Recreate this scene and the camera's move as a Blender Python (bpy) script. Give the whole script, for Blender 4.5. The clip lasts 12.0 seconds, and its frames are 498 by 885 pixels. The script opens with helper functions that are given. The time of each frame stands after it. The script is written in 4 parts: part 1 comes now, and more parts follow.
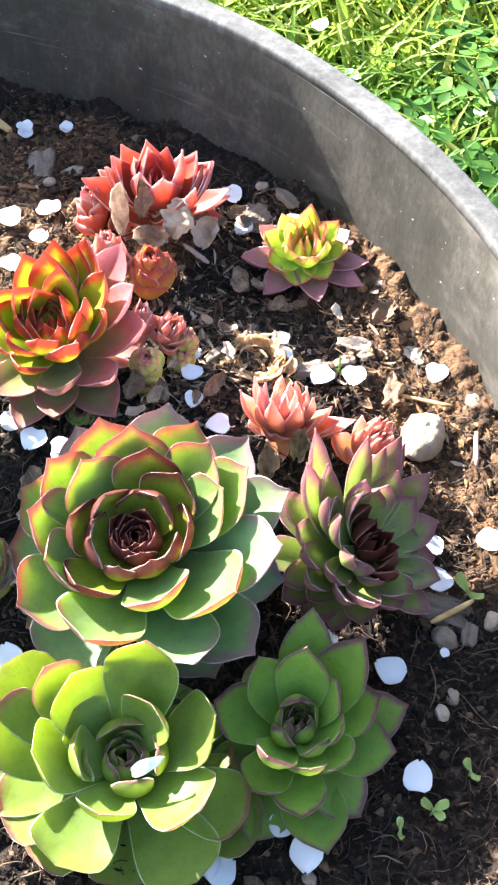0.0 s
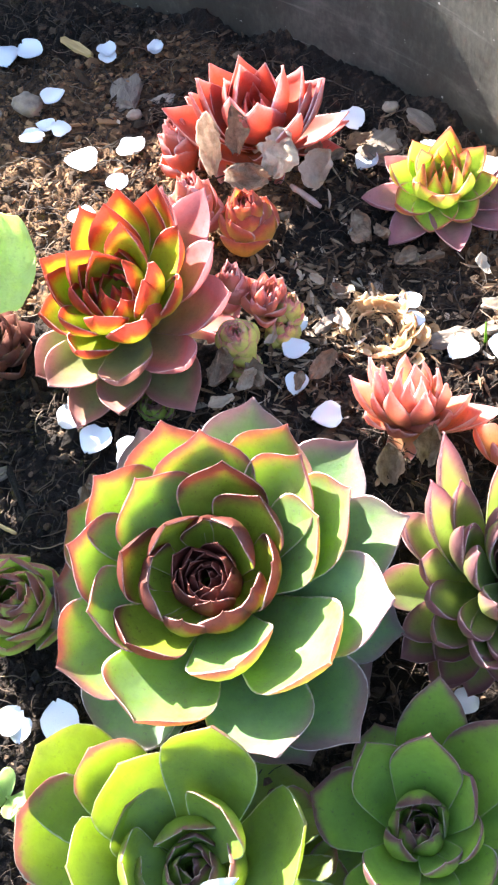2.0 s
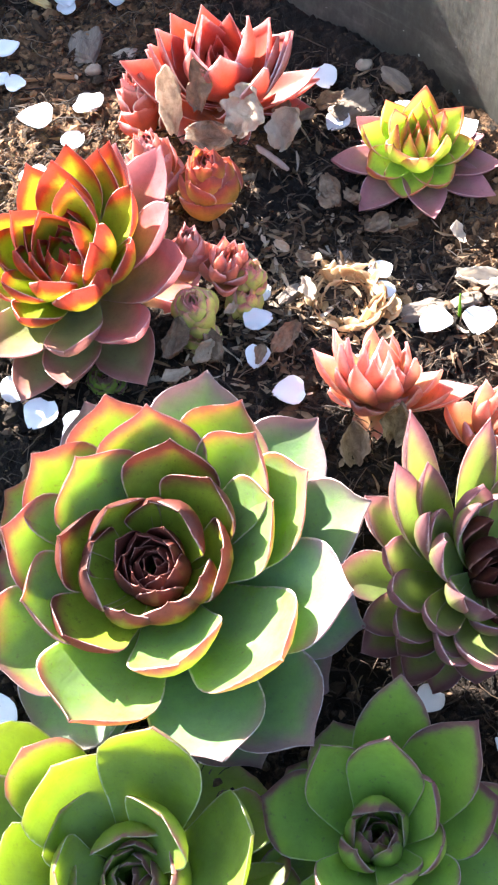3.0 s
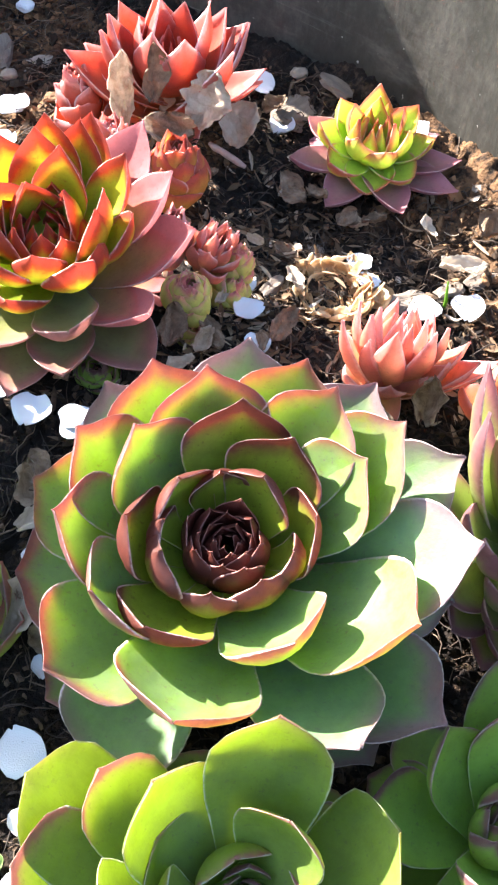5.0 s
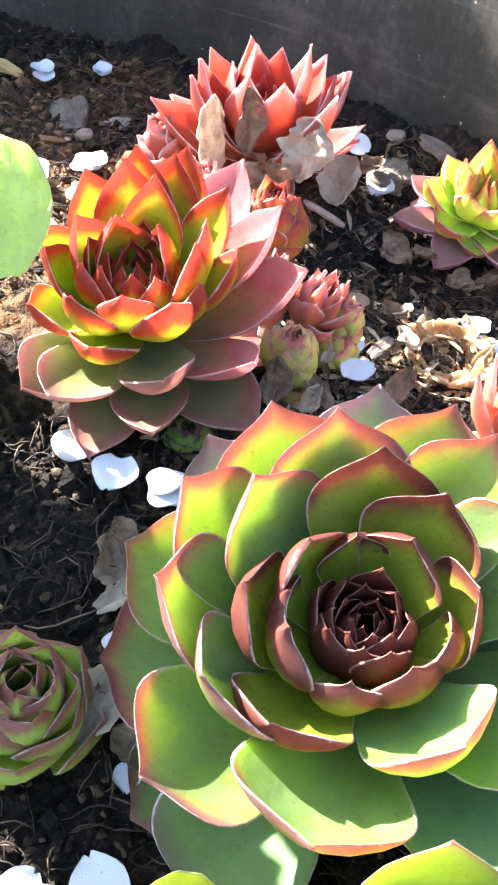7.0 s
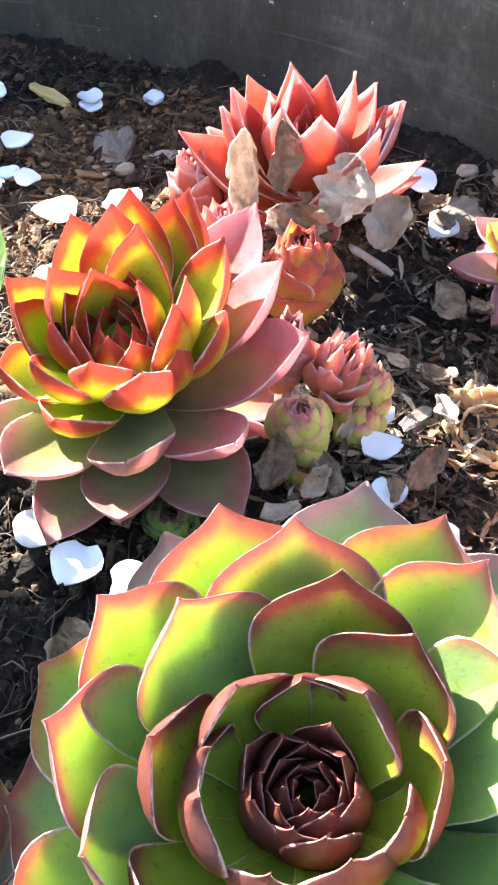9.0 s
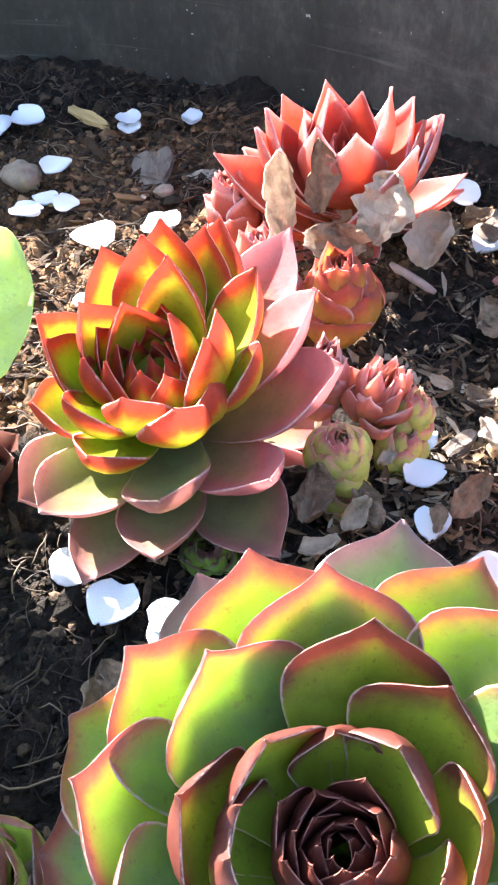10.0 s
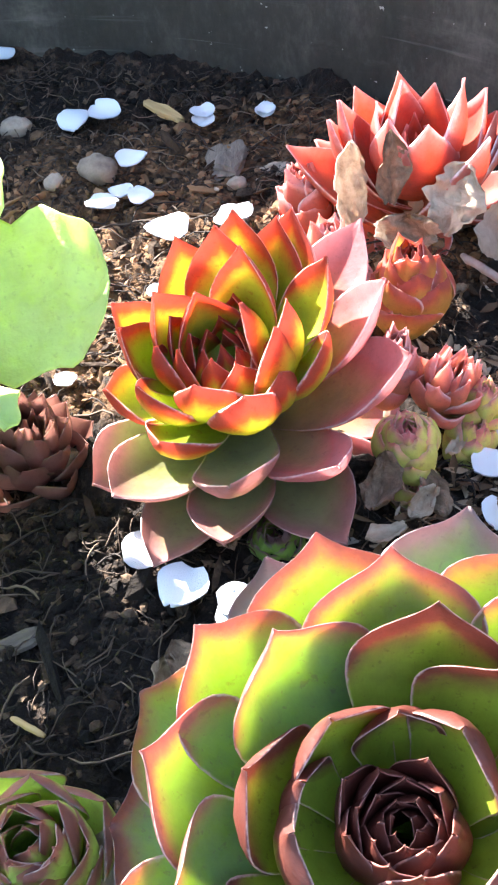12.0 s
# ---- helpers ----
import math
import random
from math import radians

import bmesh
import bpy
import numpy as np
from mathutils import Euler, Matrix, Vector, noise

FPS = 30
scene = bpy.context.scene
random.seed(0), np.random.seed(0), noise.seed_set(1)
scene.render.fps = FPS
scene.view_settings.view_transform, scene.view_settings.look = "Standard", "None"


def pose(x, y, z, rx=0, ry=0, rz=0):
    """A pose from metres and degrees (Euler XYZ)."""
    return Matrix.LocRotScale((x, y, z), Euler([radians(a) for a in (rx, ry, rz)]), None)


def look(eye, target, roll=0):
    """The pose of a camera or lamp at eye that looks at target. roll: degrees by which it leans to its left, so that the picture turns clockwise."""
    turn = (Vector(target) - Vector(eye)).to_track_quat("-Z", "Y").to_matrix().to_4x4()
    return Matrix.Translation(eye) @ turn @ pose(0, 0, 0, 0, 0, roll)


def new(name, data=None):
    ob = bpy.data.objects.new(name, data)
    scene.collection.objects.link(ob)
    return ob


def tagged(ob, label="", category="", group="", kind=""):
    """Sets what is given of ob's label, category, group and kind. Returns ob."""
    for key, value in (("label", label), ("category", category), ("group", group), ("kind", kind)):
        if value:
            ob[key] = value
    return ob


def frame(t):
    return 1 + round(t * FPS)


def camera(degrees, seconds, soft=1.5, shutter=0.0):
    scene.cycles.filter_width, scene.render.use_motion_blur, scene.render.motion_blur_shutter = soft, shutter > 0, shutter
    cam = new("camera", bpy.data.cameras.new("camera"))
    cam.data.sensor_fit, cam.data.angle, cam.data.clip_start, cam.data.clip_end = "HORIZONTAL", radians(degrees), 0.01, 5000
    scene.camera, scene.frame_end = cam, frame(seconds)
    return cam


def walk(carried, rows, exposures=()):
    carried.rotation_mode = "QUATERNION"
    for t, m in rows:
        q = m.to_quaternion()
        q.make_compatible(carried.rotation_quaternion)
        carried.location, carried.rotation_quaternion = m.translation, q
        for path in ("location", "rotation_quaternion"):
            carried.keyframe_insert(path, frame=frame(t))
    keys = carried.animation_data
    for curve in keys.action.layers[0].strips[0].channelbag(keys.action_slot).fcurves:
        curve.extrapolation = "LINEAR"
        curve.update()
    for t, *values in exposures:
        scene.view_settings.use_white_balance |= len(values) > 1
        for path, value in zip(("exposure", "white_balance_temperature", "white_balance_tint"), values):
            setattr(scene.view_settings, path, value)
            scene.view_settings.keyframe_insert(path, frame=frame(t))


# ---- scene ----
cam = camera(24.29, 12.0, soft=2.3)
PATH = [
    (0, (0.0331, 0.0918, 0.3411), (0.0125, 0.2650, 0.0970), 4.96),
    (0.5, (0.0306, 0.1053, 0.3344), (-0.0004, 0.2773, 0.0905), 2.15),
    (1, (0.0331, 0.1274, 0.3212), (-0.0115, 0.2890, 0.0723), -2.31),
    (1.5, (0.0390, 0.1428, 0.2983), (-0.0119, 0.2985, 0.0470), -5.28),
    (2, (0.0392, 0.1580, 0.2832), (-0.0219, 0.3066, 0.0298), -8.77),
    (2.5, (0.0513, 0.1727, 0.2714), (-0.0099, 0.3152, 0.0146), -9.62),
    (3, (0.0414, 0.1698, 0.2661), (-0.0140, 0.3143, 0.0091), -6.95),
    (3.2, (0.0293, 0.1609, 0.2570), (-0.0170, 0.3066, -0.0011), -3.82),
    (4.8, (-0.0158, 0.1502, 0.2291), (-0.0159, 0.3208, -0.0177), 8.47),
    (5, (-0.0195, 0.1471, 0.2265), (-0.0152, 0.3286, -0.0124), 8.70),
    (5.5, (-0.0305, 0.1359, 0.2070), (-0.0255, 0.3219, -0.0284), 9.29),
    (6, (-0.0390, 0.1301, 0.2030), (-0.0364, 0.3208, -0.0286), 8.21),
    (6.5, (-0.0371, 0.1449, 0.2006), (-0.0371, 0.3484, -0.0198), 7.61),
    (7, (-0.0343, 0.1590, 0.1880), (-0.0423, 0.3656, -0.0294), 6.74),
    (7.5, (-0.0289, 0.1712, 0.1836), (-0.0536, 0.3766, -0.0337), 3.85),
    (7.7, (-0.0229, 0.1763, 0.1817), (-0.0494, 0.3826, -0.0346), 3.31),
    (9.3, (-0.0104, 0.1960, 0.1752), (-0.0643, 0.3973, -0.0406), -0.41),
    (9.5, (-0.0102, 0.1977, 0.1752), (-0.0690, 0.3977, -0.0406), -1.53),
    (10, (-0.0079, 0.2013, 0.1762), (-0.0699, 0.4006, -0.0394), -3.52),
    (10.5, (-0.0055, 0.1988, 0.1788), (-0.0731, 0.3991, -0.0340), -4.91),
    (11, (-0.0066, 0.1980, 0.1790), (-0.0826, 0.3982, -0.0311), -6.00),
    (11.5, (-0.0035, 0.1981, 0.1799), (-0.0826, 0.3964, -0.0308), -7.45),
    (12, (-0.0067, 0.1984, 0.1779), (-0.0860, 0.3914, -0.0377), -6.61),
]
EXPOSURES = [(0, 3.50), (2, 3.62), (3, 3.60), (5, 3.34), (5.5, 3.22), (6, 3.26), (6.5, 3.50), (7, 3.66), (9.5, 3.73), (12, 3.72)]
walk(cam, [(t, look(eye, target, roll)) for t, eye, target, roll in PATH], EXPOSURES)

# ---- world and sun ----
SUN_AZ, SUN_EL = 150.5, 27.0
world = bpy.data.worlds.new("sky")
scene.world = world
world.use_nodes = True
wn = world.node_tree
wn.nodes.clear()
sky = wn.nodes.new("ShaderNodeTexSky")
sky.sky_type, sky.sun_disc = "NISHITA", False
sky.sun_elevation, sky.sun_rotation = radians(SUN_EL), radians(90 - SUN_AZ)
wbg = wn.nodes.new("ShaderNodeBackground")
wbg.inputs["Strength"].default_value = 0.075
wout = wn.nodes.new("ShaderNodeOutputWorld")
wn.links.new(sky.outputs["Color"], wbg.inputs["Color"])
wn.links.new(wbg.outputs["Background"], wout.inputs["Surface"])

sun_data = bpy.data.lights.new("sun", "SUN")
sun_data.energy, sun_data.angle, sun_data.color = 3.9, radians(0.6), (1.0, 0.965, 0.92)
sun = new("sun", sun_data)
toward = Vector((math.cos(radians(SUN_AZ)) * math.cos(radians(SUN_EL)), math.sin(radians(SUN_AZ)) * math.cos(radians(SUN_EL)), math.sin(radians(SUN_EL))))
sun.matrix_world = look(toward * 3, (0, 0, 0))


# ---- materials ----
class Mat:
    """A node material with short ways to add nodes."""

    def __init__(self, name):
        self.m = bpy.data.materials.new(name)
        self.m.use_nodes = True
        self.t = self.m.node_tree
        self.b = self.t.nodes["Principled BSDF"]

    def node(self, kind, **inputs):
        n = self.t.nodes.new(kind)
        for key, value in inputs.items():
            self.put(n.inputs[key.replace("_", " ")], value)
        return n

    def put(self, socket, value):
        if isinstance(value, bpy.types.NodeSocket):
            self.t.links.new(value, socket)
        else:
            socket.default_value = value

    def math(self, op, a, b=0.0, clamp=False):
        n = self.t.nodes.new("ShaderNodeMath")
        n.operation, n.use_clamp = op, clamp
        self.put(n.inputs[0], a), self.put(n.inputs[1], b)
        return n.outputs[0]

    def noise(self, scale, detail=4.0, rough=0.6, vector=None):
        n = self.node("ShaderNodeTexNoise", Scale=scale, Detail=detail, Roughness=rough)
        self.put(n.inputs["Vector"], vector or self.coord("Object"))
        return n.outputs["Fac"]

    def coord(self, which):
        n = self.t.nodes.new("ShaderNodeTexCoord")
        return n.outputs[which]

    def stretch(self, sx, sy, sz, which="Object"):
        n = self.node("ShaderNodeMapping", Scale=(sx, sy, sz))
        self.put(n.inputs["Vector"], self.coord(which))
        return n.outputs["Vector"]

    def ramp(self, fac, stops):
        n = self.t.nodes.new("ShaderNodeValToRGB")
        e = n.color_ramp.elements
        while len(e) < len(stops):
            e.new(0.5)
        for el, (pos, col) in zip(e, stops):
            el.position = pos
            el.color = (*col, 1) if len(col) == 3 else col
        self.put(n.inputs["Fac"], fac)
        return n.outputs["Color"]

    def mix(self, fac, a, b, how="MIX"):
        n = self.t.nodes.new("ShaderNodeMix")
        n.data_type, n.blend_type = "RGBA", how
        self.put(n.inputs[0], fac)
        for i, v in ((6, a), (7, b)):
            self.put(n.inputs[i], (*v, 1) if isinstance(v, tuple) and len(v) == 3 else v)
        return n.outputs[2]

    def span(self, value, lo, hi, out_lo=0.0, out_hi=1.0):
        n = self.t.nodes.new("ShaderNodeMapRange")
        n.interpolation_type = "SMOOTHSTEP"
        self.put(n.inputs["Value"], value)
        for key, v in (("From Min", lo), ("From Max", hi), ("To Min", out_lo), ("To Max", out_hi)):
            self.put(n.inputs[key], v)
        return n.outputs["Result"]

    def chance(self):
        return self.t.nodes.new("ShaderNodeObjectInfo").outputs["Random"]

    def island(self):
        return self.t.nodes.new("ShaderNodeNewGeometry").outputs["Random Per Island"]

    def uv(self):
        n = self.t.nodes.new("ShaderNodeUVMap")
        n.uv_map = "UVMap"
        s = self.t.nodes.new("ShaderNodeSeparateXYZ")
        self.t.links.new(n.outputs["UV"], s.inputs[0])
        return s.outputs[0], s.outputs[1]

    def done(self, color, rough=0.6, bump=None, depth=0.0005, strength=0.6, **more):
        self.put(self.b.inputs["Base Color"], (*color, 1) if isinstance(color, tuple) and len(color) == 3 else color)
        self.put(self.b.inputs["Roughness"], rough)
        for key, value in more.items():
            self.put(self.b.inputs[key.replace("_", " ")], value)
        if bump is not None:
            n = self.node("ShaderNodeBump", Strength=strength, Distance=depth, Height=bump)
            self.t.links.new(n.outputs["Normal"], self.b.inputs["Normal"])
        return self.m


def thin(k, col, rough, share):
    """A thin blade: light from behind shows through it."""
    k.done(col, rough, Specular_IOR_Level=0.22)
    back = k.node("ShaderNodeBsdfTranslucent", Color=col)
    both = k.node("ShaderNodeMixShader", Fac=share)
    k.put(both.inputs[1], k.b.outputs[0])
    k.put(both.inputs[2], back.outputs[0])
    k.put(k.t.nodes["Material Output"].inputs["Surface"], both.outputs[0])
    return k.m


def shine_through(k, col, share, gamma=0.46):
    """Flesh with two skins: light passes both, so each takes about the root of the colour."""
    inner = k.node("ShaderNodeBsdfTranslucent", Color=k.node("ShaderNodeGamma", Color=col, Gamma=gamma).outputs[0])
    both = k.node("ShaderNodeMixShader", Fac=share)
    k.put(both.inputs[1], k.b.outputs[0])
    k.put(both.inputs[2], inner.outputs[0])
    k.put(k.t.nodes["Material Output"].inputs["Surface"], both.outputs[0])
    return k.m


def leaf_mat(name, low, mid, high, tip, start, end, edge, clear=0.55, bloom=0.34, gamma=0.46, wax=(0.28, 0.37, 0.35), relief=0.0008):
    """Succulent leaf: green flesh that lets light through, a red flush below the upper margin, a pale fringed edge, waxy bloom."""
    k = Mat(name)
    u, v = k.uv()
    blotch = k.noise(160, 5, 0.68)
    fine = k.noise(900, 3, 0.6)
    side = k.math("MULTIPLY", k.math("ABSOLUTE", k.math("SUBTRACT", v, 0.5)), 2.0)
    along = k.math("ADD", u, k.math("MULTIPLY", k.math("SUBTRACT", blotch, 0.5), 0.13))
    along = k.math("ADD", along, k.math("MULTIPLY", k.math("SUBTRACT", k.noise(420, 4, 0.7), 0.5), 0.06))
    along = k.math("ADD", along, k.math("MULTIPLY", k.math("SUBTRACT", k.chance(), 0.5), 0.07))
    between = tuple(0.55 * a + 0.45 * b for a, b in zip(mid, high))
    col = k.ramp(along, [(0.0, low), (max(start - 0.03, 0.05), mid), (start + (end - start) * 0.45, between), (end, high), (min(end + 0.045, 1.0), tip)])
    vein = k.noise(1.0, 3, 0.6, k.stretch(3, 60, 1, "UV"))
    cloudy = k.noise(170, 5, 0.68)
    mottle = k.math("ADD", 0.74, k.math("ADD", k.math("MULTIPLY", vein, 0.18), k.math("ADD", k.span(cloudy, 0.3, 0.7, 0.0, 0.40), k.math("MULTIPLY", k.chance(), 0.18))))
    col = k.mix(1.0, col, k.node("ShaderNodeCombineColor", Red=mottle, Green=mottle, Blue=mottle).outputs[0], "MULTIPLY")
    speckle = k.span(k.noise(800, 4, 0.65), 0.57, 0.70)
    col = k.mix(k.math("MULTIPLY", speckle, 0.45), col, tuple(c * 0.5 for c in high))
    rim = k.span(k.math("ADD", side, k.math("MULTIPLY", k.math("SUBTRACT", fine, 0.5), 0.10)), 0.962, 0.992)
    waxy = k.math("MULTIPLY", k.span(k.math("ADD", k.math("MULTIPLY", k.noise(210, 5, 0.7), 0.7), k.math("MULTIPLY", fine, 0.3)), 0.20, 0.58), bloom)
    skin = k.mix(waxy, col, wax)
    skin = k.mix(k.math("MULTIPLY", rim, 0.8), skin, edge)
    rough = k.span(blotch, 0.3, 0.7, 0.34, 0.55)
    k.done(skin, rough, k.math("ADD", k.math("ADD", k.math("MULTIPLY", fine, 0.4), k.math("MULTIPLY", vein, 0.12)), blotch), relief, 0.3, Specular_IOR_Level=0.45)
    return shine_through(k, col, k.math("MULTIPLY", k.math("SUBTRACT", 1.0, k.math("MULTIPLY", rim, 0.4)), clear), gamma)


def sunlit_dry_ground(k):
    """Paler dry soil along the sunny wall and round the far rosettes; sunlight there is painted in too."""
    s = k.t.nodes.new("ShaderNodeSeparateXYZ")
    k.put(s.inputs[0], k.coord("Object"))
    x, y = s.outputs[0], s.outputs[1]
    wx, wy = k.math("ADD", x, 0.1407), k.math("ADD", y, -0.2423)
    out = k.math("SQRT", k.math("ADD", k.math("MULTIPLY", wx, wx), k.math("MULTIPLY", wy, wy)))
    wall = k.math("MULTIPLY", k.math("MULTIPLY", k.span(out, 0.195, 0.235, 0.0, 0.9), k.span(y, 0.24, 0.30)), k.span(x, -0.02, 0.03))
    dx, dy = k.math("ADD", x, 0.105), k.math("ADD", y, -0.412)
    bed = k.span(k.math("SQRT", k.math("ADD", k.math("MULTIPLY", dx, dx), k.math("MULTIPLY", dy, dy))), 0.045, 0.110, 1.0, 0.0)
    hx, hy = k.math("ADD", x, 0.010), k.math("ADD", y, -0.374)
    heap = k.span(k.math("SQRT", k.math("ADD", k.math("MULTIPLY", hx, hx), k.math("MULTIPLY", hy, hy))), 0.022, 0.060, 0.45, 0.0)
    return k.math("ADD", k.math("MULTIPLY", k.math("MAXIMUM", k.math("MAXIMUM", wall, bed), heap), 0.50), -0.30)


def make_materials():
    m = {}
    m["leaf_green"] = leaf_mat("leaf_green", (0.16, 0.29, 0.018), (0.20, 0.315, 0.013), (0.32, 0.085, 0.035), (0.20, 0.04, 0.03), 0.88, 0.96, (0.70, 0.52, 0.47), clear=0.54, bloom=0.36, gamma=0.54, wax=(0.23, 0.29, 0.30))
    m["leaf_green_low"] = leaf_mat("leaf_green_low", (0.11, 0.23, 0.04), (0.14, 0.25, 0.045), (0.22, 0.10, 0.10), (0.19, 0.065, 0.08), 0.85, 0.955, (0.66, 0.54, 0.52), clear=0.34, bloom=0.44, wax=(0.16, 0.22, 0.20))
    m["leaf_lime"] = leaf_mat("leaf_lime", (0.14, 0.235, 0.010), (0.20, 0.28, 0.010), (0.24, 0.24, 0.035), (0.28, 0.09, 0.07), 0.92, 0.968, (0.62, 0.62, 0.44), clear=0.56, bloom=0.26, gamma=0.56, wax=(0.21, 0.28, 0.22))
    m["leaf_dark_green"] = leaf_mat("leaf_dark_green", (0.15, 0.30, 0.02), (0.20, 0.33, 0.024), (0.18, 0.075, 0.065), (0.13, 0.035, 0.045), 0.92, 0.965, (0.44, 0.36, 0.30), clear=0.5, bloom=0.18, wax=(0.22, 0.31, 0.25))
    m["leaf_heart"] = leaf_mat("leaf_heart", (0.10, 0.10, 0.02), (0.10, 0.07, 0.02), (0.070, 0.017, 0.012), (0.095, 0.022, 0.016), 0.45, 0.70, (0.50, 0.22, 0.18), clear=0.40, bloom=0.06, gamma=0.66, wax=(0.22, 0.12, 0.09))
    m["leaf_core"] = leaf_mat("leaf_core", (0.20, 0.33, 0.02), (0.25, 0.31, 0.02), (0.15, 0.038, 0.022), (0.12, 0.028, 0.02), 0.75, 0.89, (0.66, 0.40, 0.34), clear=0.50, bloom=0.08, gamma=0.66, wax=(0.30, 0.22, 0.18))
    m["leaf_red"] = leaf_mat("leaf_red", (0.32, 0.48, 0.02), (0.38, 0.46, 0.022), (0.46, 0.05, 0.016), (0.32, 0.042, 0.026), 0.76, 0.89, (0.88, 0.58, 0.50), clear=0.56, bloom=0.10, gamma=0.54, wax=(0.50, 0.27, 0.22))
    m["leaf_red_low"] = leaf_mat("leaf_red_low", (0.28, 0.32, 0.06), (0.40, 0.22, 0.07), (0.46, 0.085, 0.075), (0.42, 0.11, 0.11), 0.52, 0.76, (0.70, 0.50, 0.47), clear=0.48, bloom=0.24, wax=(0.62, 0.40, 0.40))
    # olive copy of the low red leaf, shade painted into its colour
    m["leaf_red_olive_shade"] = leaf_mat("leaf_red_olive_shade", (0.17, 0.21, 0.045), (0.20, 0.20, 0.05), (0.26, 0.085, 0.065), (0.30, 0.10, 0.085), 0.72, 0.90, (0.62, 0.44, 0.40), clear=0.40, bloom=0.22, wax=(0.46, 0.38, 0.36))
    m["leaf_pink"] = leaf_mat("leaf_pink", (0.54, 0.36, 0.09), (0.60, 0.19, 0.11), (0.56, 0.15, 0.12), (0.64, 0.32, 0.30), 0.82, 0.96, (0.94, 0.80, 0.78), clear=0.55, bloom=0.15, gamma=0.52, wax=(0.66, 0.46, 0.44))
    m["leaf_scarlet"] = leaf_mat("leaf_scarlet", (0.48, 0.13, 0.02), (0.45, 0.055, 0.024), (0.43, 0.10, 0.075), (0.60, 0.28, 0.26), 0.84, 0.96, (0.94, 0.80, 0.77), clear=0.52, bloom=0.20, gamma=0.60, wax=(0.62, 0.42, 0.42))
    m["leaf_yellow"] = leaf_mat("leaf_yellow", (0.42, 0.62, 0.035), (0.46, 0.65, 0.045), (0.58, 0.22, 0.06), (0.42, 0.07, 0.045), 0.84, 0.94, (0.85, 0.68, 0.48), bloom=0.12, wax=(0.5, 0.5, 0.4))
    m["leaf_yellow_low"] = leaf_mat("leaf_yellow_low", (0.32, 0.32, 0.09), (0.34, 0.20, 0.13), (0.38, 0.12, 0.13), (0.36, 0.12, 0.14), 0.40, 0.80, (0.70, 0.52, 0.5), clear=0.4, bloom=0.24, wax=(0.46, 0.30, 0.32))
    m["leaf_purple"] = leaf_mat("leaf_purple", (0.17, 0.29, 0.03), (0.20, 0.27, 0.035), (0.22, 0.08, 0.075), (0.17, 0.05, 0.06), 0.76, 0.92, (0.70, 0.52, 0.50), bloom=0.22, wax=(0.40, 0.34, 0.33))
    m["leaf_bud"] = leaf_mat("leaf_bud", (0.56, 0.66, 0.14), (0.62, 0.66, 0.16), (0.66, 0.34, 0.24), (0.60, 0.20, 0.20), 0.90, 0.97, (0.84, 0.74, 0.60), clear=0.55, bloom=0.06, wax=(0.66, 0.46, 0.44))
    m["leaf_bud_red"] = leaf_mat("leaf_bud_red", (0.52, 0.38, 0.05), (0.52, 0.30, 0.05), (0.46, 0.09, 0.035), (0.38, 0.06, 0.04), 0.80, 0.93, (0.90, 0.60, 0.50), clear=0.55, bloom=0.10, gamma=0.52, wax=(0.66, 0.46, 0.40))
    m["leaf_mix"] = leaf_mat("leaf_mix", (0.42, 0.60, 0.08), (0.46, 0.62, 0.08), (0.36, 0.10, 0.065), (0.26, 0.06, 0.05), 0.89, 0.96, (0.66, 0.52, 0.46), bloom=0.18, wax=(0.5, 0.5, 0.42))
    m["leaf_stonecrop"] = leaf_mat("leaf_stonecrop", (0.38, 0.54, 0.06), (0.40, 0.56, 0.065), (0.41, 0.56, 0.07), (0.43, 0.57, 0.08), 0.8, 0.99, (0.60, 0.70, 0.16), clear=0.55, bloom=0.45, wax=(0.50, 0.60, 0.42), relief=0.012)
    m["leaf_seedling"] = leaf_mat("leaf_seedling", (0.32, 0.46, 0.12), (0.38, 0.50, 0.15), (0.40, 0.52, 0.17), (0.42, 0.52, 0.18), 0.8, 0.99, (0.50, 0.58, 0.28), bloom=0.1)

    m["leaf_withered"] = leaf_mat("leaf_withered", (0.07, 0.04, 0.025), (0.12, 0.05, 0.035), (0.16, 0.05, 0.04), (0.20, 0.08, 0.06), 0.3, 0.8, (0.36, 0.24, 0.18), bloom=0.1, wax=(0.3, 0.2, 0.16))

    k = Mat("husk")
    vein = k.noise(300, 6, 0.7)
    col = k.ramp(k.math("ADD", k.math("MULTIPLY", vein, 0.7), k.math("MULTIPLY", k.chance(), 0.3)), [(0.30, (0.28, 0.13, 0.05)), (0.5, (0.60, 0.38, 0.18)), (0.80, (0.84, 0.70, 0.48))])
    k.done(col, 0.75, vein, 0.001, 0.8)
    m["husk"] = shine_through(k, col, 0.4)

    k = Mat("fibre_pale")
    g = k.noise(400, 4)
    m["fibre_pale"] = k.done(k.ramp(g, [(0.3, (0.26, 0.17, 0.14)), (0.7, (0.44, 0.32, 0.27))]), 0.8, g, 0.0004, 0.5)

    k = Mat("dry_leaf")
    vein = k.noise(260, 6, 0.7, k.stretch(1, 1, 3))
    col = k.ramp(k.math("ADD", k.math("MULTIPLY", vein, 0.7), k.math("MULTIPLY", k.chance(), 0.35)), [(0.28, (0.16, 0.10, 0.06)), (0.45, (0.44, 0.32, 0.22)), (0.62, (0.62, 0.50, 0.38)), (0.9, (0.76, 0.68, 0.57))])
    m["dry_leaf"] = k.done(col, 0.85, vein, 0.0014, 0.8)
    shine_through(k, col, 0.34)

    k = Mat("litter")
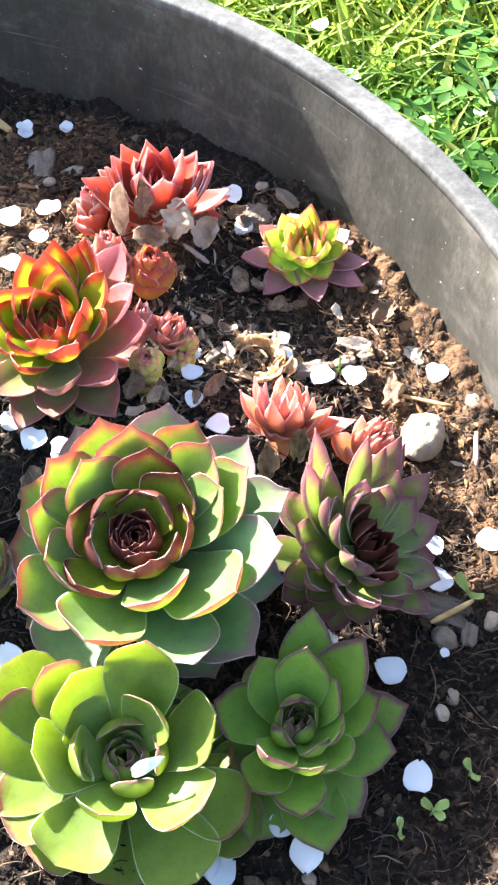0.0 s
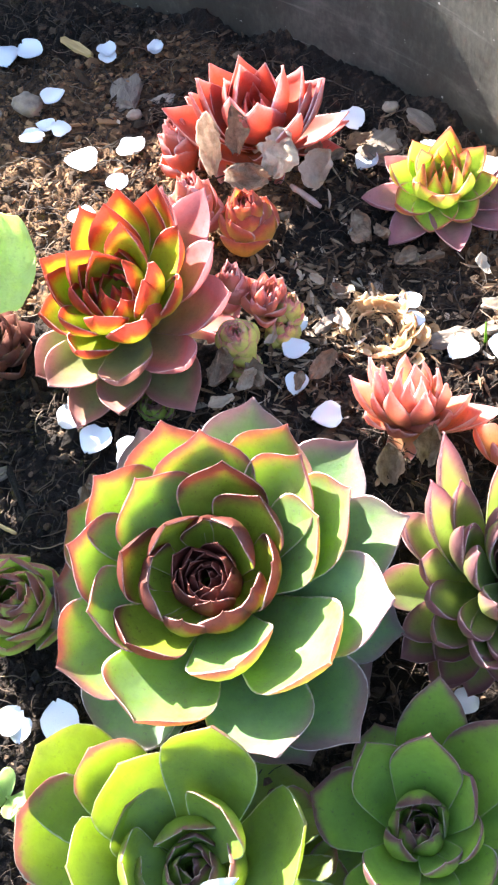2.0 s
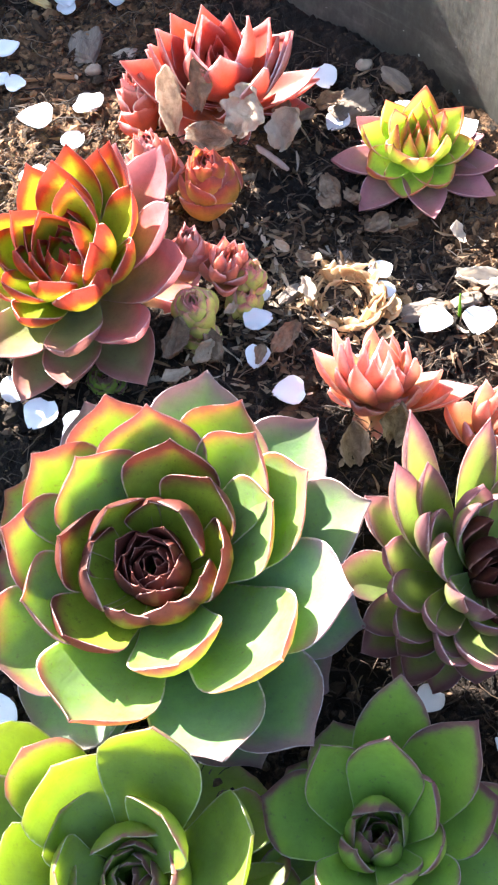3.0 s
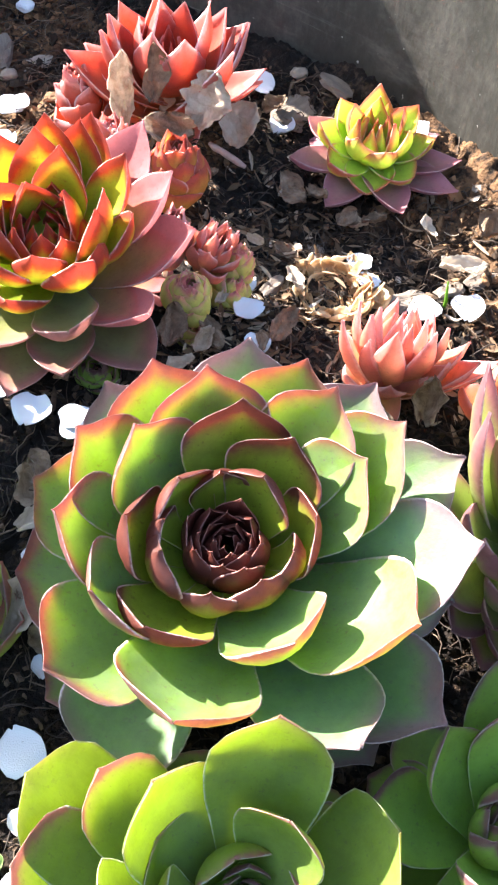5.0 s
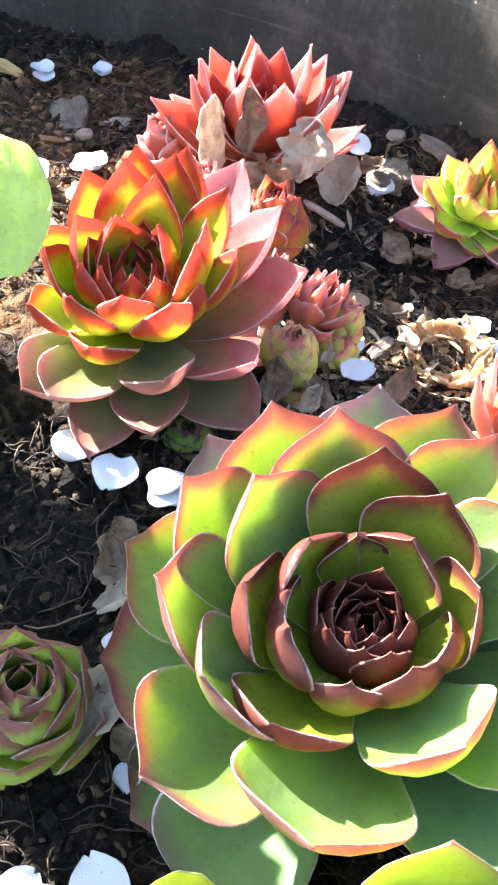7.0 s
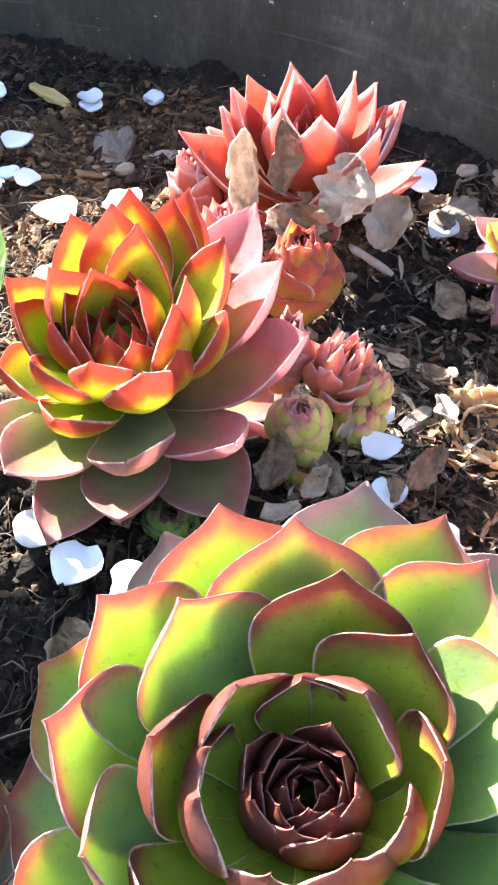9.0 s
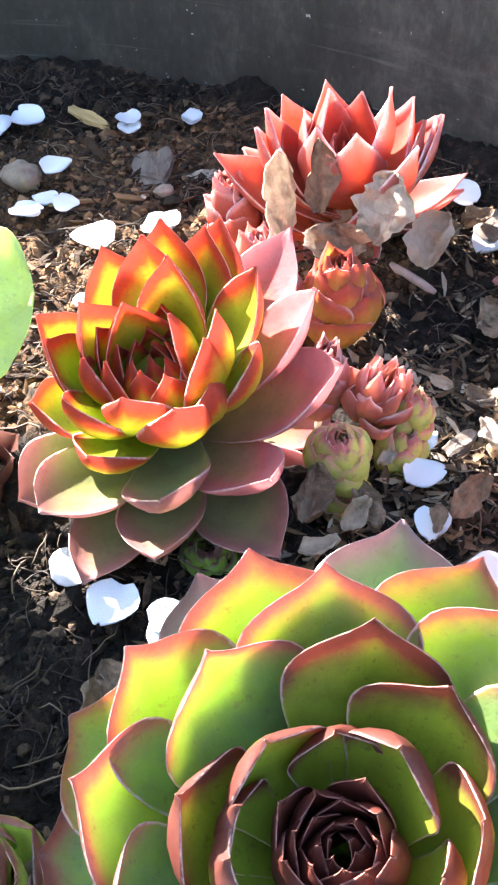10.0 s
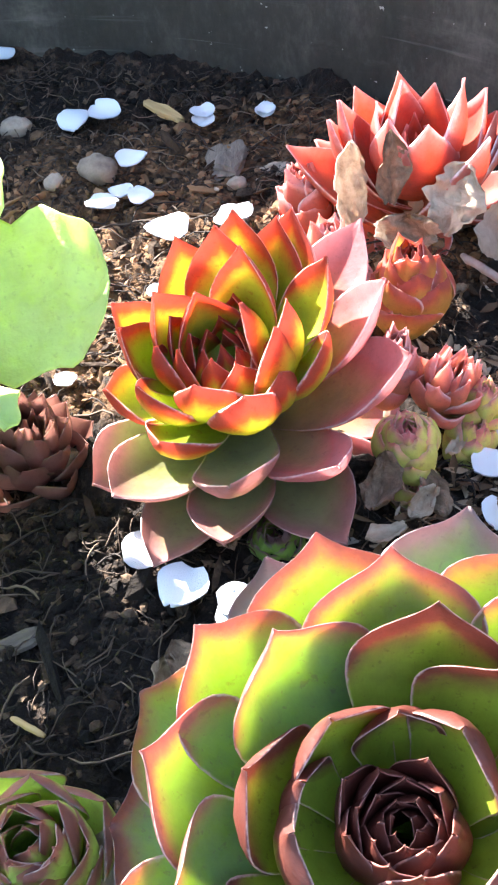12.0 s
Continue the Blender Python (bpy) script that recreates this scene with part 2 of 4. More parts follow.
    col = k.ramp(k.math("ADD", k.math("MULTIPLY", k.island(), 0.8), k.math("MULTIPLY", k.noise(600, 4), 0.3)), [(0.1, (0.08, 0.05, 0.03)), (0.5, (0.19, 0.12, 0.07)), (0.8, (0.36, 0.26, 0.17)), (1.0, (0.60, 0.51, 0.42))])
    m["litter"] = thin(k, col, 0.85, 0.3)

    k = Mat("dry_leaf_brown")
    vein = k.noise(260, 6, 0.7, k.stretch(1, 1, 3))
    m["dry_leaf_brown"] = k.done(k.ramp(vein, [(0.3, (0.10, 0.06, 0.035)), (0.55, (0.24, 0.15, 0.09)), (0.8, (0.42, 0.30, 0.21))]), 0.85, vein, 0.0018, 0.9)

    k = Mat("petal")
    u, v = k.uv()
    fold = k.noise(30, 3, 0.5, k.stretch(1, 1, 1, "UV"))
    spot = k.span(k.noise(5.5, 4, 0.6, k.stretch(1, 1, 1, "UV")), 0.66, 0.74)
    browned = k.math("MULTIPLY", spot, k.span(k.chance(), 0.62, 0.72))
    col = k.mix(k.math("MULTIPLY", fold, 0.25), (0.68, 0.69, 0.72), (0.54, 0.54, 0.58))
    col = k.mix(browned, col, (0.42, 0.27, 0.12))
    m["petal"] = k.done(col, 0.5, fold, 0.0005, 0.5, Subsurface_Weight=0.3, Subsurface_Radius=(1, 1, 1), Subsurface_Scale=0.0012)

    k = Mat("soil")
    big, small, grit = k.noise(35, 5, 0.6), k.noise(260, 6, 0.7), k.noise(1300, 3, 0.6)
    col = k.ramp(k.math("ADD", k.math("MULTIPLY", big, 0.35), k.math("MULTIPLY", small, 0.65)), [(0.32, (0.004, 0.003, 0.002)), (0.52, (0.015, 0.009, 0.006)), (0.63, (0.085, 0.052, 0.032)), (0.78, (0.23, 0.15, 0.095))])
    # dry brown that also carries sunlight painted on the soil
    dry = k.span(k.math("ADD", k.noise(16, 4, 0.6), sunlit_dry_ground(k)), 0.46, 0.72)
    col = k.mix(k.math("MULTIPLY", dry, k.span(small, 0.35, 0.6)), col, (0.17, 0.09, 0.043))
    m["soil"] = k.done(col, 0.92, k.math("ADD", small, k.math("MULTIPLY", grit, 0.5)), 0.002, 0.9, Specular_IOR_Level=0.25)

    k = Mat("crumb")
    col = k.ramp(k.math("ADD", k.math("MULTIPLY", k.island(), 0.75), k.math("MULTIPLY", k.noise(500, 4), 0.3)), [(0.1, (0.004, 0.003, 0.002)), (0.50, (0.013, 0.008, 0.005)), (0.76, (0.045, 0.028, 0.016)), (0.92, (0.15, 0.095, 0.06)), (1.0, (0.36, 0.27, 0.19))])
    # the same painted sun and dryness on the crumbs
    dry = k.span(k.math("ADD", k.noise(16, 4, 0.6), sunlit_dry_ground(k)), 0.46, 0.72)
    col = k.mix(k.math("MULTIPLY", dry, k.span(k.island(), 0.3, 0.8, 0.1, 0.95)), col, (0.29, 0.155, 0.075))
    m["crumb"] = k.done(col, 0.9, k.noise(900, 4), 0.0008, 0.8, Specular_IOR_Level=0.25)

    k = Mat("fibre")
    col = k.ramp(k.island(), [(0.0, (0.016, 0.010, 0.007)), (0.5, (0.045, 0.028, 0.018)), (0.86, (0.09, 0.057, 0.035)), (1.0, (0.17, 0.115, 0.075))])
    m["fibre"] = k.done(col, 0.85, k.noise(700, 3), 0.0003, 0.5)

    k = Mat("bark")
    grain = k.noise(240, 6, 0.7, k.stretch(0.3, 1.6, 1))
    col = k.ramp(k.math("ADD", k.math("MULTIPLY", grain, 0.7), k.math("MULTIPLY", k.chance(), 0.35)), [(0.25, (0.07, 0.05, 0.04)), (0.5, (0.17, 0.13, 0.10)), (0.75, (0.32, 0.26, 0.20)), (0.95, (0.48, 0.39, 0.28))])
    m["bark"] = k.done(col, 0.88, grain, 0.0014, 0.9)

    k = Mat("straw")
    grain = k.noise(300, 4, 0.6, k.stretch(0.1, 1, 1))
    m["straw"] = k.done(k.ramp(grain, [(0.3, (0.28, 0.16, 0.06)), (0.7, (0.56, 0.38, 0.16))]), 0.7, grain, 0.0006, 0.6)

    k = Mat("stone")
    g = k.noise(190, 6, 0.65)
    col = k.ramp(k.math("ADD", k.math("MULTIPLY", g, 0.75), k.math("MULTIPLY", k.chance(), 0.3)), [(0.3, (0.13, 0.095, 0.07)), (0.55, (0.29, 0.225, 0.165)), (0.85, (0.46, 0.37, 0.28))])
    m["stone"] = k.done(col, 0.85, g, 0.0012, 0.8)

    k = Mat("planter")
    streak = k.noise(80, 6, 0.72, k.stretch(1, 1, 0.4))
    hair = k.noise(520, 5, 0.75, k.stretch(1, 1, 0.45))
    cloud = k.noise(16, 6, 0.65)
    scrape = k.span(k.noise(60, 5, 0.7, k.stretch(0.10, 0.10, 2.6)), 0.60, 0.78)
    line = k.math("MULTIPLY", k.span(k.noise(120, 3, 0.6, k.stretch(0.05, 0.05, 3.0)), 0.66, 0.72), k.span(cloud, 0.42, 0.6))
    scuff = k.span(k.noise(26, 6, 0.72, k.stretch(0.6, 0.6, 1.4)), 0.52, 0.76)
    grey = k.math("ADD", k.math("MULTIPLY", cloud, 0.5), k.math("ADD", k.math("MULTIPLY", streak, 0.28), k.math("MULTIPLY", hair, 0.22)))
    col = k.ramp(grey, [(0.34, (0.022, 0.021, 0.017)), (0.5, (0.045, 0.042, 0.035)), (0.72, (0.125, 0.113, 0.095))])
    col = k.mix(k.math("MULTIPLY", scrape, 0.35), col, (0.30, 0.285, 0.26))
    col = k.mix(k.math("MULTIPLY", line, 0.45), col, (0.40, 0.385, 0.36))
    col = k.mix(k.math("MULTIPLY", scuff, 0.30), col, (0.25, 0.225, 0.20))
    speck = k.span(k.noise(420, 2, 0.5), 0.72, 0.77)
    col = k.mix(k.math("MULTIPLY", speck, 0.6), col, (0.45, 0.43, 0.40))
    m["planter"] = k.done(col, k.span(streak, 0.3, 0.7, 0.5, 0.66), k.math("ADD", k.math("ADD", k.math("MULTIPLY", streak, 0.6), cloud), k.math("ADD", k.math("MULTIPLY", hair, 0.4), k.math("MULTIPLY", scrape, 0.4))), 0.0009, 0.4, Specular_IOR_Level=0.12)

    k = Mat("planter_rim")
    ring = k.noise(300, 5, 0.7, k.stretch(1, 1, 0.02))
    worn = k.noise(40, 5, 0.7)
    col = k.ramp(k.math("ADD", k.math("MULTIPLY", ring, 0.5), k.math("MULTIPLY", worn, 0.5)), [(0.34, (0.045, 0.044, 0.041)), (0.5, (0.088, 0.085, 0.080)), (0.68, (0.17, 0.165, 0.158))])
    m["planter_rim"] = k.done(col, 0.75, k.math("ADD", ring, worn), 0.0006, 0.5, Specular_IOR_Level=0.2)

    k = Mat("lawn_soil")
    g = k.noise(14, 6, 0.65)
    m["lawn_soil"] = k.done(k.ramp(g, [(0.3, (0.025, 0.048, 0.012)), (0.55, (0.042, 0.072, 0.018)), (0.75, (0.075, 0.085, 0.028))]), 0.95, g, 0.01, 0.7)

    k = Mat("grass")
    u, v = k.uv()
    col = k.ramp(k.island(), [(0.0, (0.07, 0.16, 0.025)), (0.5, (0.13, 0.26, 0.035)), (0.8, (0.22, 0.34, 0.05)), (1.0, (0.40, 0.40, 0.12))])
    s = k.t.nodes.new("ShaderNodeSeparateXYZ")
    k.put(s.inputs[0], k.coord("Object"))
    # sunlight on the far grass, painted in as a yellower colour
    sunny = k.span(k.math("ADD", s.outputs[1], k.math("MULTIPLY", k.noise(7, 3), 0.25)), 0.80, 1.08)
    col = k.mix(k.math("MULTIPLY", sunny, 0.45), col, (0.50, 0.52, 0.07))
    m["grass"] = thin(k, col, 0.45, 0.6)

    k = Mat("clover")
    col = k.ramp(k.island(), [(0.0, (0.03, 0.09, 0.014)), (0.6, (0.065, 0.17, 0.025)), (1.0, (0.14, 0.26, 0.05))])
    m["clover"] = thin(k, col, 0.5, 0.35)
    return m


MATS = make_materials()


# ---- small building helpers ----
CX, CY, RADIUS, RIM, WALL = -0.1407, 0.2423, 0.2576, 0.0684, 0.0107
LAWN = -0.20


def mesh_of(name, verts, faces, material, uvs=None, smooth=True):
    me = bpy.data.meshes.new(name)
    me.from_pydata([tuple(v) for v in verts], [], faces)
    if uvs is not None:
        layer = me.uv_layers.new(name="UVMap")
        flat = np.array([uvs[i] for f in faces for i in f], dtype=np.float32).ravel()
        layer.data.foreach_set("uv", flat)
    me.materials.append(MATS[material])
    me.polygons.foreach_set("use_smooth", [smooth] * len(me.polygons))
    me.update()
    return me


def part(name, mesh, parent, label=""):
    ob = new(name, mesh)
    ob.parent = parent
    return tagged(ob, label) if label else ob


def soil_height(x, y):
    """A low mound under the plants; the soil rises a little along the wall, more so on the sunny side."""
    k = min(1.0, max(0.0, (math.hypot(x - CX, y - CY) - RADIUS + 0.035) / 0.035))
    side = min(1.0, max(0.0, (x + 0.06) / 0.08))
    mound = 0.0155 * math.exp(-((x + 0.05) ** 2 / 0.0046 + (y - 0.322) ** 2 / 0.0042)) + 0.007 * math.exp(-((x + 0.048) ** 2 + (y - 0.418) ** 2) / 0.0008)
    return 0.003 + mound + k * k * (3 - 2 * k) * (0.003 + 0.006 * side)


def soil_bumps(x, y):
    p = Vector((x, y, 0))
    lumps = noise.fractal(p * 38, 1.0, 2.0, 3) * 0.0024
    clods = abs(noise.noise(p * 130)) * 0.0042 + abs(noise.noise(p * 290 + Vector((3, 1, 0)))) * 0.0034
    grains = noise.noise(p * 640) * 0.0012
    return lumps + clods + grains - 0.0015


def ground_at(x, y):
    return soil_height(x, y) + soil_bumps(x, y)


# ---- planter, soil, lawn ----


def lathe(name, profile, material, steps=220, jitter=0.0):
    verts, faces, n = [], [], len(profile)
    for i in range(steps):
        a = 2 * math.pi * i / steps
        for j, (r, z) in enumerate(profile):
            d = jitter * noise.noise(Vector((math.cos(a) * 6, math.sin(a) * 6, z * 30)))
            verts.append(((r + d) * math.cos(a), (r + d) * math.sin(a), z + d * 0.4))
    for i in range(steps):
        for j in range(n):
            a, b = i * n + j, i * n + (j + 1) % n
            c, d = ((i + 1) % steps) * n + (j + 1) % n, ((i + 1) % steps) * n + j
            faces.append((a, d, c, b))
    return mesh_of(name, verts, faces, material)


def build_planter():
    pot = new("planter")
    pot.location = (CX, CY, 0)
    tagged(pot, "large round dark grey planter with a worn pale rim", "planter")
    r, w = RADIUS, WALL
    wall = [(r - 0.004, -0.16), (r - 0.002, -0.05), (r, 0.02), (r, RIM - 0.006), (r, RIM - 0.0042), (r, RIM - 0.004), (r + 0.001, RIM - 0.004), (r + w - 0.001, RIM - 0.004), (r + w, RIM - 0.004), (r + w, RIM - 0.0045), (r + w - 0.002, 0.0), (r + w - 0.014, LAWN + 0.004), (r + w - 0.02, LAWN + 0.001), (0.02, LAWN + 0.001), (0.02, LAWN + 0.012), (r - 0.03, LAWN + 0.012)]
    part("wall", lathe("wall", wall, "planter", jitter=0.0006), pot)
    rim = [(r + 0.0003, RIM - 0.004), (r, RIM - 0.0039), (r, RIM - 0.0014), (r + 0.0002, RIM - 0.0004), (r + 0.0007, RIM), (r + 0.0014, RIM + 0.0001), (r + w * 0.5, RIM + 0.0002), (r + w - 0.0014, RIM), (r + w - 0.0007, RIM - 0.0001), (r + w, RIM - 0.0008), (r + w, RIM - 0.0039), (r + w - 0.0003, RIM - 0.004)]
    part("rim", lathe("rim", rim, "planter_rim", jitter=0.0003), pot, "worn pale grey rim")
    return pot


def build_soil():
    step = 0.0012
    size = RADIUS + 0.001
    cells = int(2 * size / step) + 1
    near = lambda x, y: x > -0.27 and y > 0.12
    index, verts, faces = {}, [], []
    for i in range(cells):
        for j in range(cells):
            x, y = CX - size + i * step, CY - size + j * step
            if (x - CX) ** 2 + (y - CY) ** 2 <= size ** 2 and near(x, y):
                index[i, j] = len(verts)
                edge = math.sqrt((x - CX) ** 2 + (y - CY) ** 2)
                rise = 0.006 * max(0, (edge - RADIUS + 0.012) / 0.012) * (0.4 + noise.noise(Vector((x * 60, y * 60, 4))))
                verts.append((x, y, ground_at(x, y) + rise))
    for (i, j), a in index.items():
        if (i + 1, j) in index and (i, j + 1) in index and (i + 1, j + 1) in index:
            faces.append((a, index[i + 1, j], index[i + 1, j + 1], index[i, j + 1]))
    coarse = 0.012
    cells = int(2 * size / coarse) + 1
    index = {}
    for i in range(cells):
        for j in range(cells):
            x, y = CX - size + i * coarse, CY - size + j * coarse
            if not near(x - 0.014, y - 0.014):
                d = math.hypot(x - CX, y - CY)
                k = min(1.0, size / max(d, 1e-6))
                if d < size + coarse:
                    index[i, j] = len(verts)
                    x, y = CX + (x - CX) * k, CY + (y - CY) * k
                    verts.append((x, y, ground_at(x, y) - 0.001))
    for (i, j), a in index.items():
        if (i + 1, j) in index and (i, j + 1) in index and (i + 1, j + 1) in index:
            faces.append((a, index[i + 1, j], index[i + 1, j + 1], index[i, j + 1]))
    ob = new("soil", mesh_of("soil", verts, faces, "soil"))
    return tagged(ob, "loose dark brown potting soil filling the planter", "soil", kind="structure")


def build_lawn():
    verts, faces = [], []
    rings = [0.0, 0.3, 0.45, 0.6, 0.8, 1.1, 1.6, 3, 8, 30, 150, 900]
    for r in rings:
        for s in range(48):
            a = 2 * math.pi * s / 48
            x, y = CX + r * math.cos(a), CY + r * math.sin(a)
            verts.append((x, y, LAWN + 0.006 * noise.noise(Vector((x * 5, y * 5, 0))) * (r < 3)))
    for k in range(len(rings) - 1):
        for s in range(48):
            faces.append((k * 48 + s, (k + 1) * 48 + s, (k + 1) * 48 + (s + 1) % 48, k * 48 + (s + 1) % 48))
    ob = new("ground", mesh_of("ground", verts, faces, "lawn_soil"))
    tagged(ob, "sunlit garden lawn of grass and clover", "lawn", kind="structure")


def scatter_lawn():
    rng = random.Random(5)
    verts, faces, uvs = [], [], []
    for n in range(32000):
        x, y = rng.gauss(0.12, 0.32), rng.gauss(0.85, 0.28)
        if n >= 14000:
            reach, turn = 0.33 + 1.5 * rng.random() ** 0.7, rng.uniform(0, 6.283)
            x, y = CX + reach * math.cos(turn), CY + reach * math.sin(turn)
        if (x - CX) ** 2 + (y - CY) ** 2 < (RADIUS + WALL + 0.004) ** 2:
            continue
        far = min(1.0, max(0.0, (math.hypot(x - CX, y - CY) - 0.36) / 0.25))
        h, w, a = rng.uniform(0.025, 0.06 + 0.03 * far), rng.uniform(0.0014, 0.0036), rng.uniform(0, 6.283)
        lean, ca, sa = rng.uniform(0.2, 1.0) * h, math.cos(a), math.sin(a)
        base = len(verts)
        for k in range(5):
            t = k / 4
            half = w * (1 - 0.92 * t ** 2.4)
            px, py, pz = x + ca * lean * t * t, y + sa * lean * t * t, LAWN + h * (t - 0.3 * t * t)
            verts += [(px - sa * half, py + ca * half, pz), (px + ca * half * 0.3, py + sa * half * 0.3, pz - half * 0.25), (px + sa * half, py - ca * half, pz)]
            uvs += [(t, 0), (t, 0.5), (t, 1)]
        for k in range(4):
            b = base + 3 * k
            faces += [(b, b + 3, b + 4, b + 1), (b + 1, b + 4, b + 5, b + 2)]
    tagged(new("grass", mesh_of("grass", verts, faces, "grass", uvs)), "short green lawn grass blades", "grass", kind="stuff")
    verts, faces = [], []
    for _ in range(5600):
        x, y = rng.gauss(0.28, 0.24), rng.gauss(0.78, 0.24)
        if (x - CX) ** 2 + (y - CY) ** 2 < (RADIUS + WALL + 0.008) ** 2:
            continue
        if noise.noise(Vector((x * 7, y * 7, 2))) + (x - 0.08) * 4.5 < rng.uniform(-0.4, 0.5):
            continue
        z, turn, size = LAWN + rng.uniform(0.02, 0.052), rng.uniform(0, 6.283), rng.uniform(0.009, 0.017)
        tilt = Vector((rng.uniform(-0.5, 0.5), rng.uniform(-0.5, 0.5), 1)).normalized()
        side = tilt.orthogonal().normalized()
        other = tilt.cross(side)
        for leaf in range(3):
            a0 = turn + leaf * 2.094
            b = len(verts)
            for rr, da, dz in ((0.05, 0, 0), (0.55, -0.62, 0.05), (0.92, -0.50, 0.08), (1.08, -0.22, 0.05), (1.02, 0, 0.02), (1.08, 0.22, 0.05), (0.92, 0.50, 0.08), (0.55, 0.62, 0.05)):
                a = a0 + da
                verts.append(Vector((x, y, z)) + size * rr * (side * math.cos(a) + other * math.sin(a)) + tilt * size * dz)
            verts.append(Vector((x, y, z)) + size * 0.6 * (side * math.cos(a0) + other * math.sin(a0)) - tilt * size * 0.02)
            faces += [(b + k, b + (k + 1) % 8, b + 8) for k in range(8)]
    tagged(new("clover", mesh_of("clover", verts, faces, "clover")), "low green clover leaves in the lawn", "clover", kind="stuff")


build_planter()
build_soil()
build_lawn()


# ---- rosettes ----
ROUND = ((0, 0.34), (0.15, 0.46), (0.35, 0.70), (0.55, 0.91), (0.70, 1.0), (0.77, 0.98), (0.83, 0.89), (0.875, 0.72), (0.907, 0.50), (0.93, 0.31), (0.95, 0.18), (0.975, 0.09), (1.0, 0.02))
POINTED = ((0, 0.70), (0.18, 0.90), (0.36, 1.0), (0.48, 0.98), (0.60, 0.87), (0.71, 0.69), (0.80, 0.50), (0.87, 0.33), (0.92, 0.21), (0.96, 0.12), (1.0, 0.02))
BROAD = ((0, 0.30), (0.15, 0.55), (0.35, 0.85), (0.55, 1.0), (0.70, 0.98), (0.83, 0.85), (0.915, 0.66), (0.96, 0.46), (0.985, 0.28), (1.0, 0.10))
OBOVATE = ((0, 0.44), (0.15, 0.54), (0.35, 0.76), (0.52, 0.94), (0.62, 1.0), (0.69, 0.99), (0.75, 0.94), (0.80, 0.86), (0.845, 0.73), (0.88, 0.57), (0.905, 0.41), (0.925, 0.28), (0.95, 0.17), (0.975, 0.09), (1.0, 0.02))
SHARP = ((0, 0.52), (0.15, 0.66), (0.35, 0.87), (0.52, 0.99), (0.60, 1.0), (0.68, 0.95), (0.76, 0.82), (0.83, 0.65), (0.88, 0.47), (0.92, 0.31), (0.955, 0.17), (0.98, 0.08), (1.0, 0.02))
BLUNT = ((0, 0.34), (0.15, 0.46), (0.35, 0.70), (0.55, 0.93), (0.70, 1.0), (0.83, 0.95), (0.915, 0.75), (0.955, 0.50), (0.98, 0.25), (0.992, 0.10), (1.0, 0.02))


def lerp_table(table, x):
    for (x0, y0), (x1, y1) in zip(table, table[1:]):
        if x <= x1:
            k = (x - x0) / (x1 - x0)
            return y0 + (y1 - y0) * k
    return table[-1][1]


def leaf_mesh(az, reach, height, base_r, base_h, width, thick, cup, outline, material, rng, belly=0.62, sag=0.36, curl=0.0, turned=0.0, hook=0.0, scallop=0.0):
    """A fleshy leaf: centre line from the stem to the tip, hollow above, rounded beneath."""
    p0, p2 = Vector((base_r, base_h)), Vector((reach, height))
    p1 = Vector((base_r + (reach - base_r) * belly, base_h + (height - base_h) * sag))
    if curl:
        p1 += Vector((curl, 0))
    end = (p2 - p1).normalized() if (p2 - p1).length > 1e-9 else Vector((0, 1))
    p2 = p2 - Vector((-end.y, end.x)) * hook
    ca, sa = math.cos(radians(az)), math.sin(radians(az))
    twist = rng.uniform(-0.16, 0.16) + turned
    wav = rng.uniform(0, 6.28)
    across = (-1.0, -0.95, -0.78, -0.5, -0.2, 0.0, 0.2, 0.5, 0.78, 0.95, 1.0)
    verts, uvs, faces = [], [], []
    stations = (0.0, 0.08, 0.18, 0.30, 0.42, 0.52, 0.60, 0.67, 0.73, 0.785, 0.83, 0.865, 0.89, 0.907, 0.925, 0.94, 0.955, 0.975, 1.0)
    m = len(across)
    ring = 2 * m - 2
    peak = max(outline, key=lambda p: p[1])[0]
    upper = [(1.0 - y, x) for x, y in outline if x >= peak]
    for u in stations:
        c = p0 * (1 - u) ** 2 + p1 * (2 * u * (1 - u)) + p2 * u ** 2
        t = ((p1 - p0) * (1 - u) + (p2 - p1) * u)
        t = t.normalized() if t.length > 1e-9 else Vector((0, 1))
        nrm = Vector((-t.y, t.x))
        c = c + nrm * hook * max(0.0, (u - 0.62) / 0.38) ** 2
        w = width * 0.5 * lerp_table(outline, u)
        body = thick * min(1.0, 0.35 + 1.9 * (1 - u)) * (1 if u < 0.8 else max(0.25, (1.02 - u) / 0.22))
        row = []
        for v in across:
            lift = cup * w * v * v * (1 + 0.5 * u) + 0.0005 * math.sin(wav + 5 * u + 3 * v) * abs(v) + 0.006 * scallop * noise.noise(Vector((u * 8, v * 2.6 + wav, 3)))
            row.append((v, lift + twist * w * v))
        under = [(v, row[k][1] - body * math.sqrt(max(0.0, 1 - v * v)) - 0.0001) for k, v in enumerate(across)][1:-1]
        for v, off in row + under[::-1]:
            r, h = c.x + nrm.x * off, c.y + nrm.y * off
            s = w * v * (1 + scallop * noise.noise(Vector((u * 9, v + wav, 0))))
            verts.append((r * ca - s * sa, r * sa + s * ca, h))
            top = lerp_table(upper, 1.0 - lerp_table(outline, u) * abs(v))
            uvs.append((max(0.0, 1.0 - max(0.0, top - u)), v * 0.5 + 0.5))
    for i in range(len(stations) - 1):
        for k in range(ring):
            a, b = i * ring + k, i * ring + (k + 1) % ring
            faces.append((a, b, b + ring, a + ring))
    faces.append(tuple(range(ring))[::-1])
    faces.append(tuple(range((len(stations) - 1) * ring, len(stations) * ring)))
    return mesh_of("leaf", verts, faces, material, uvs)


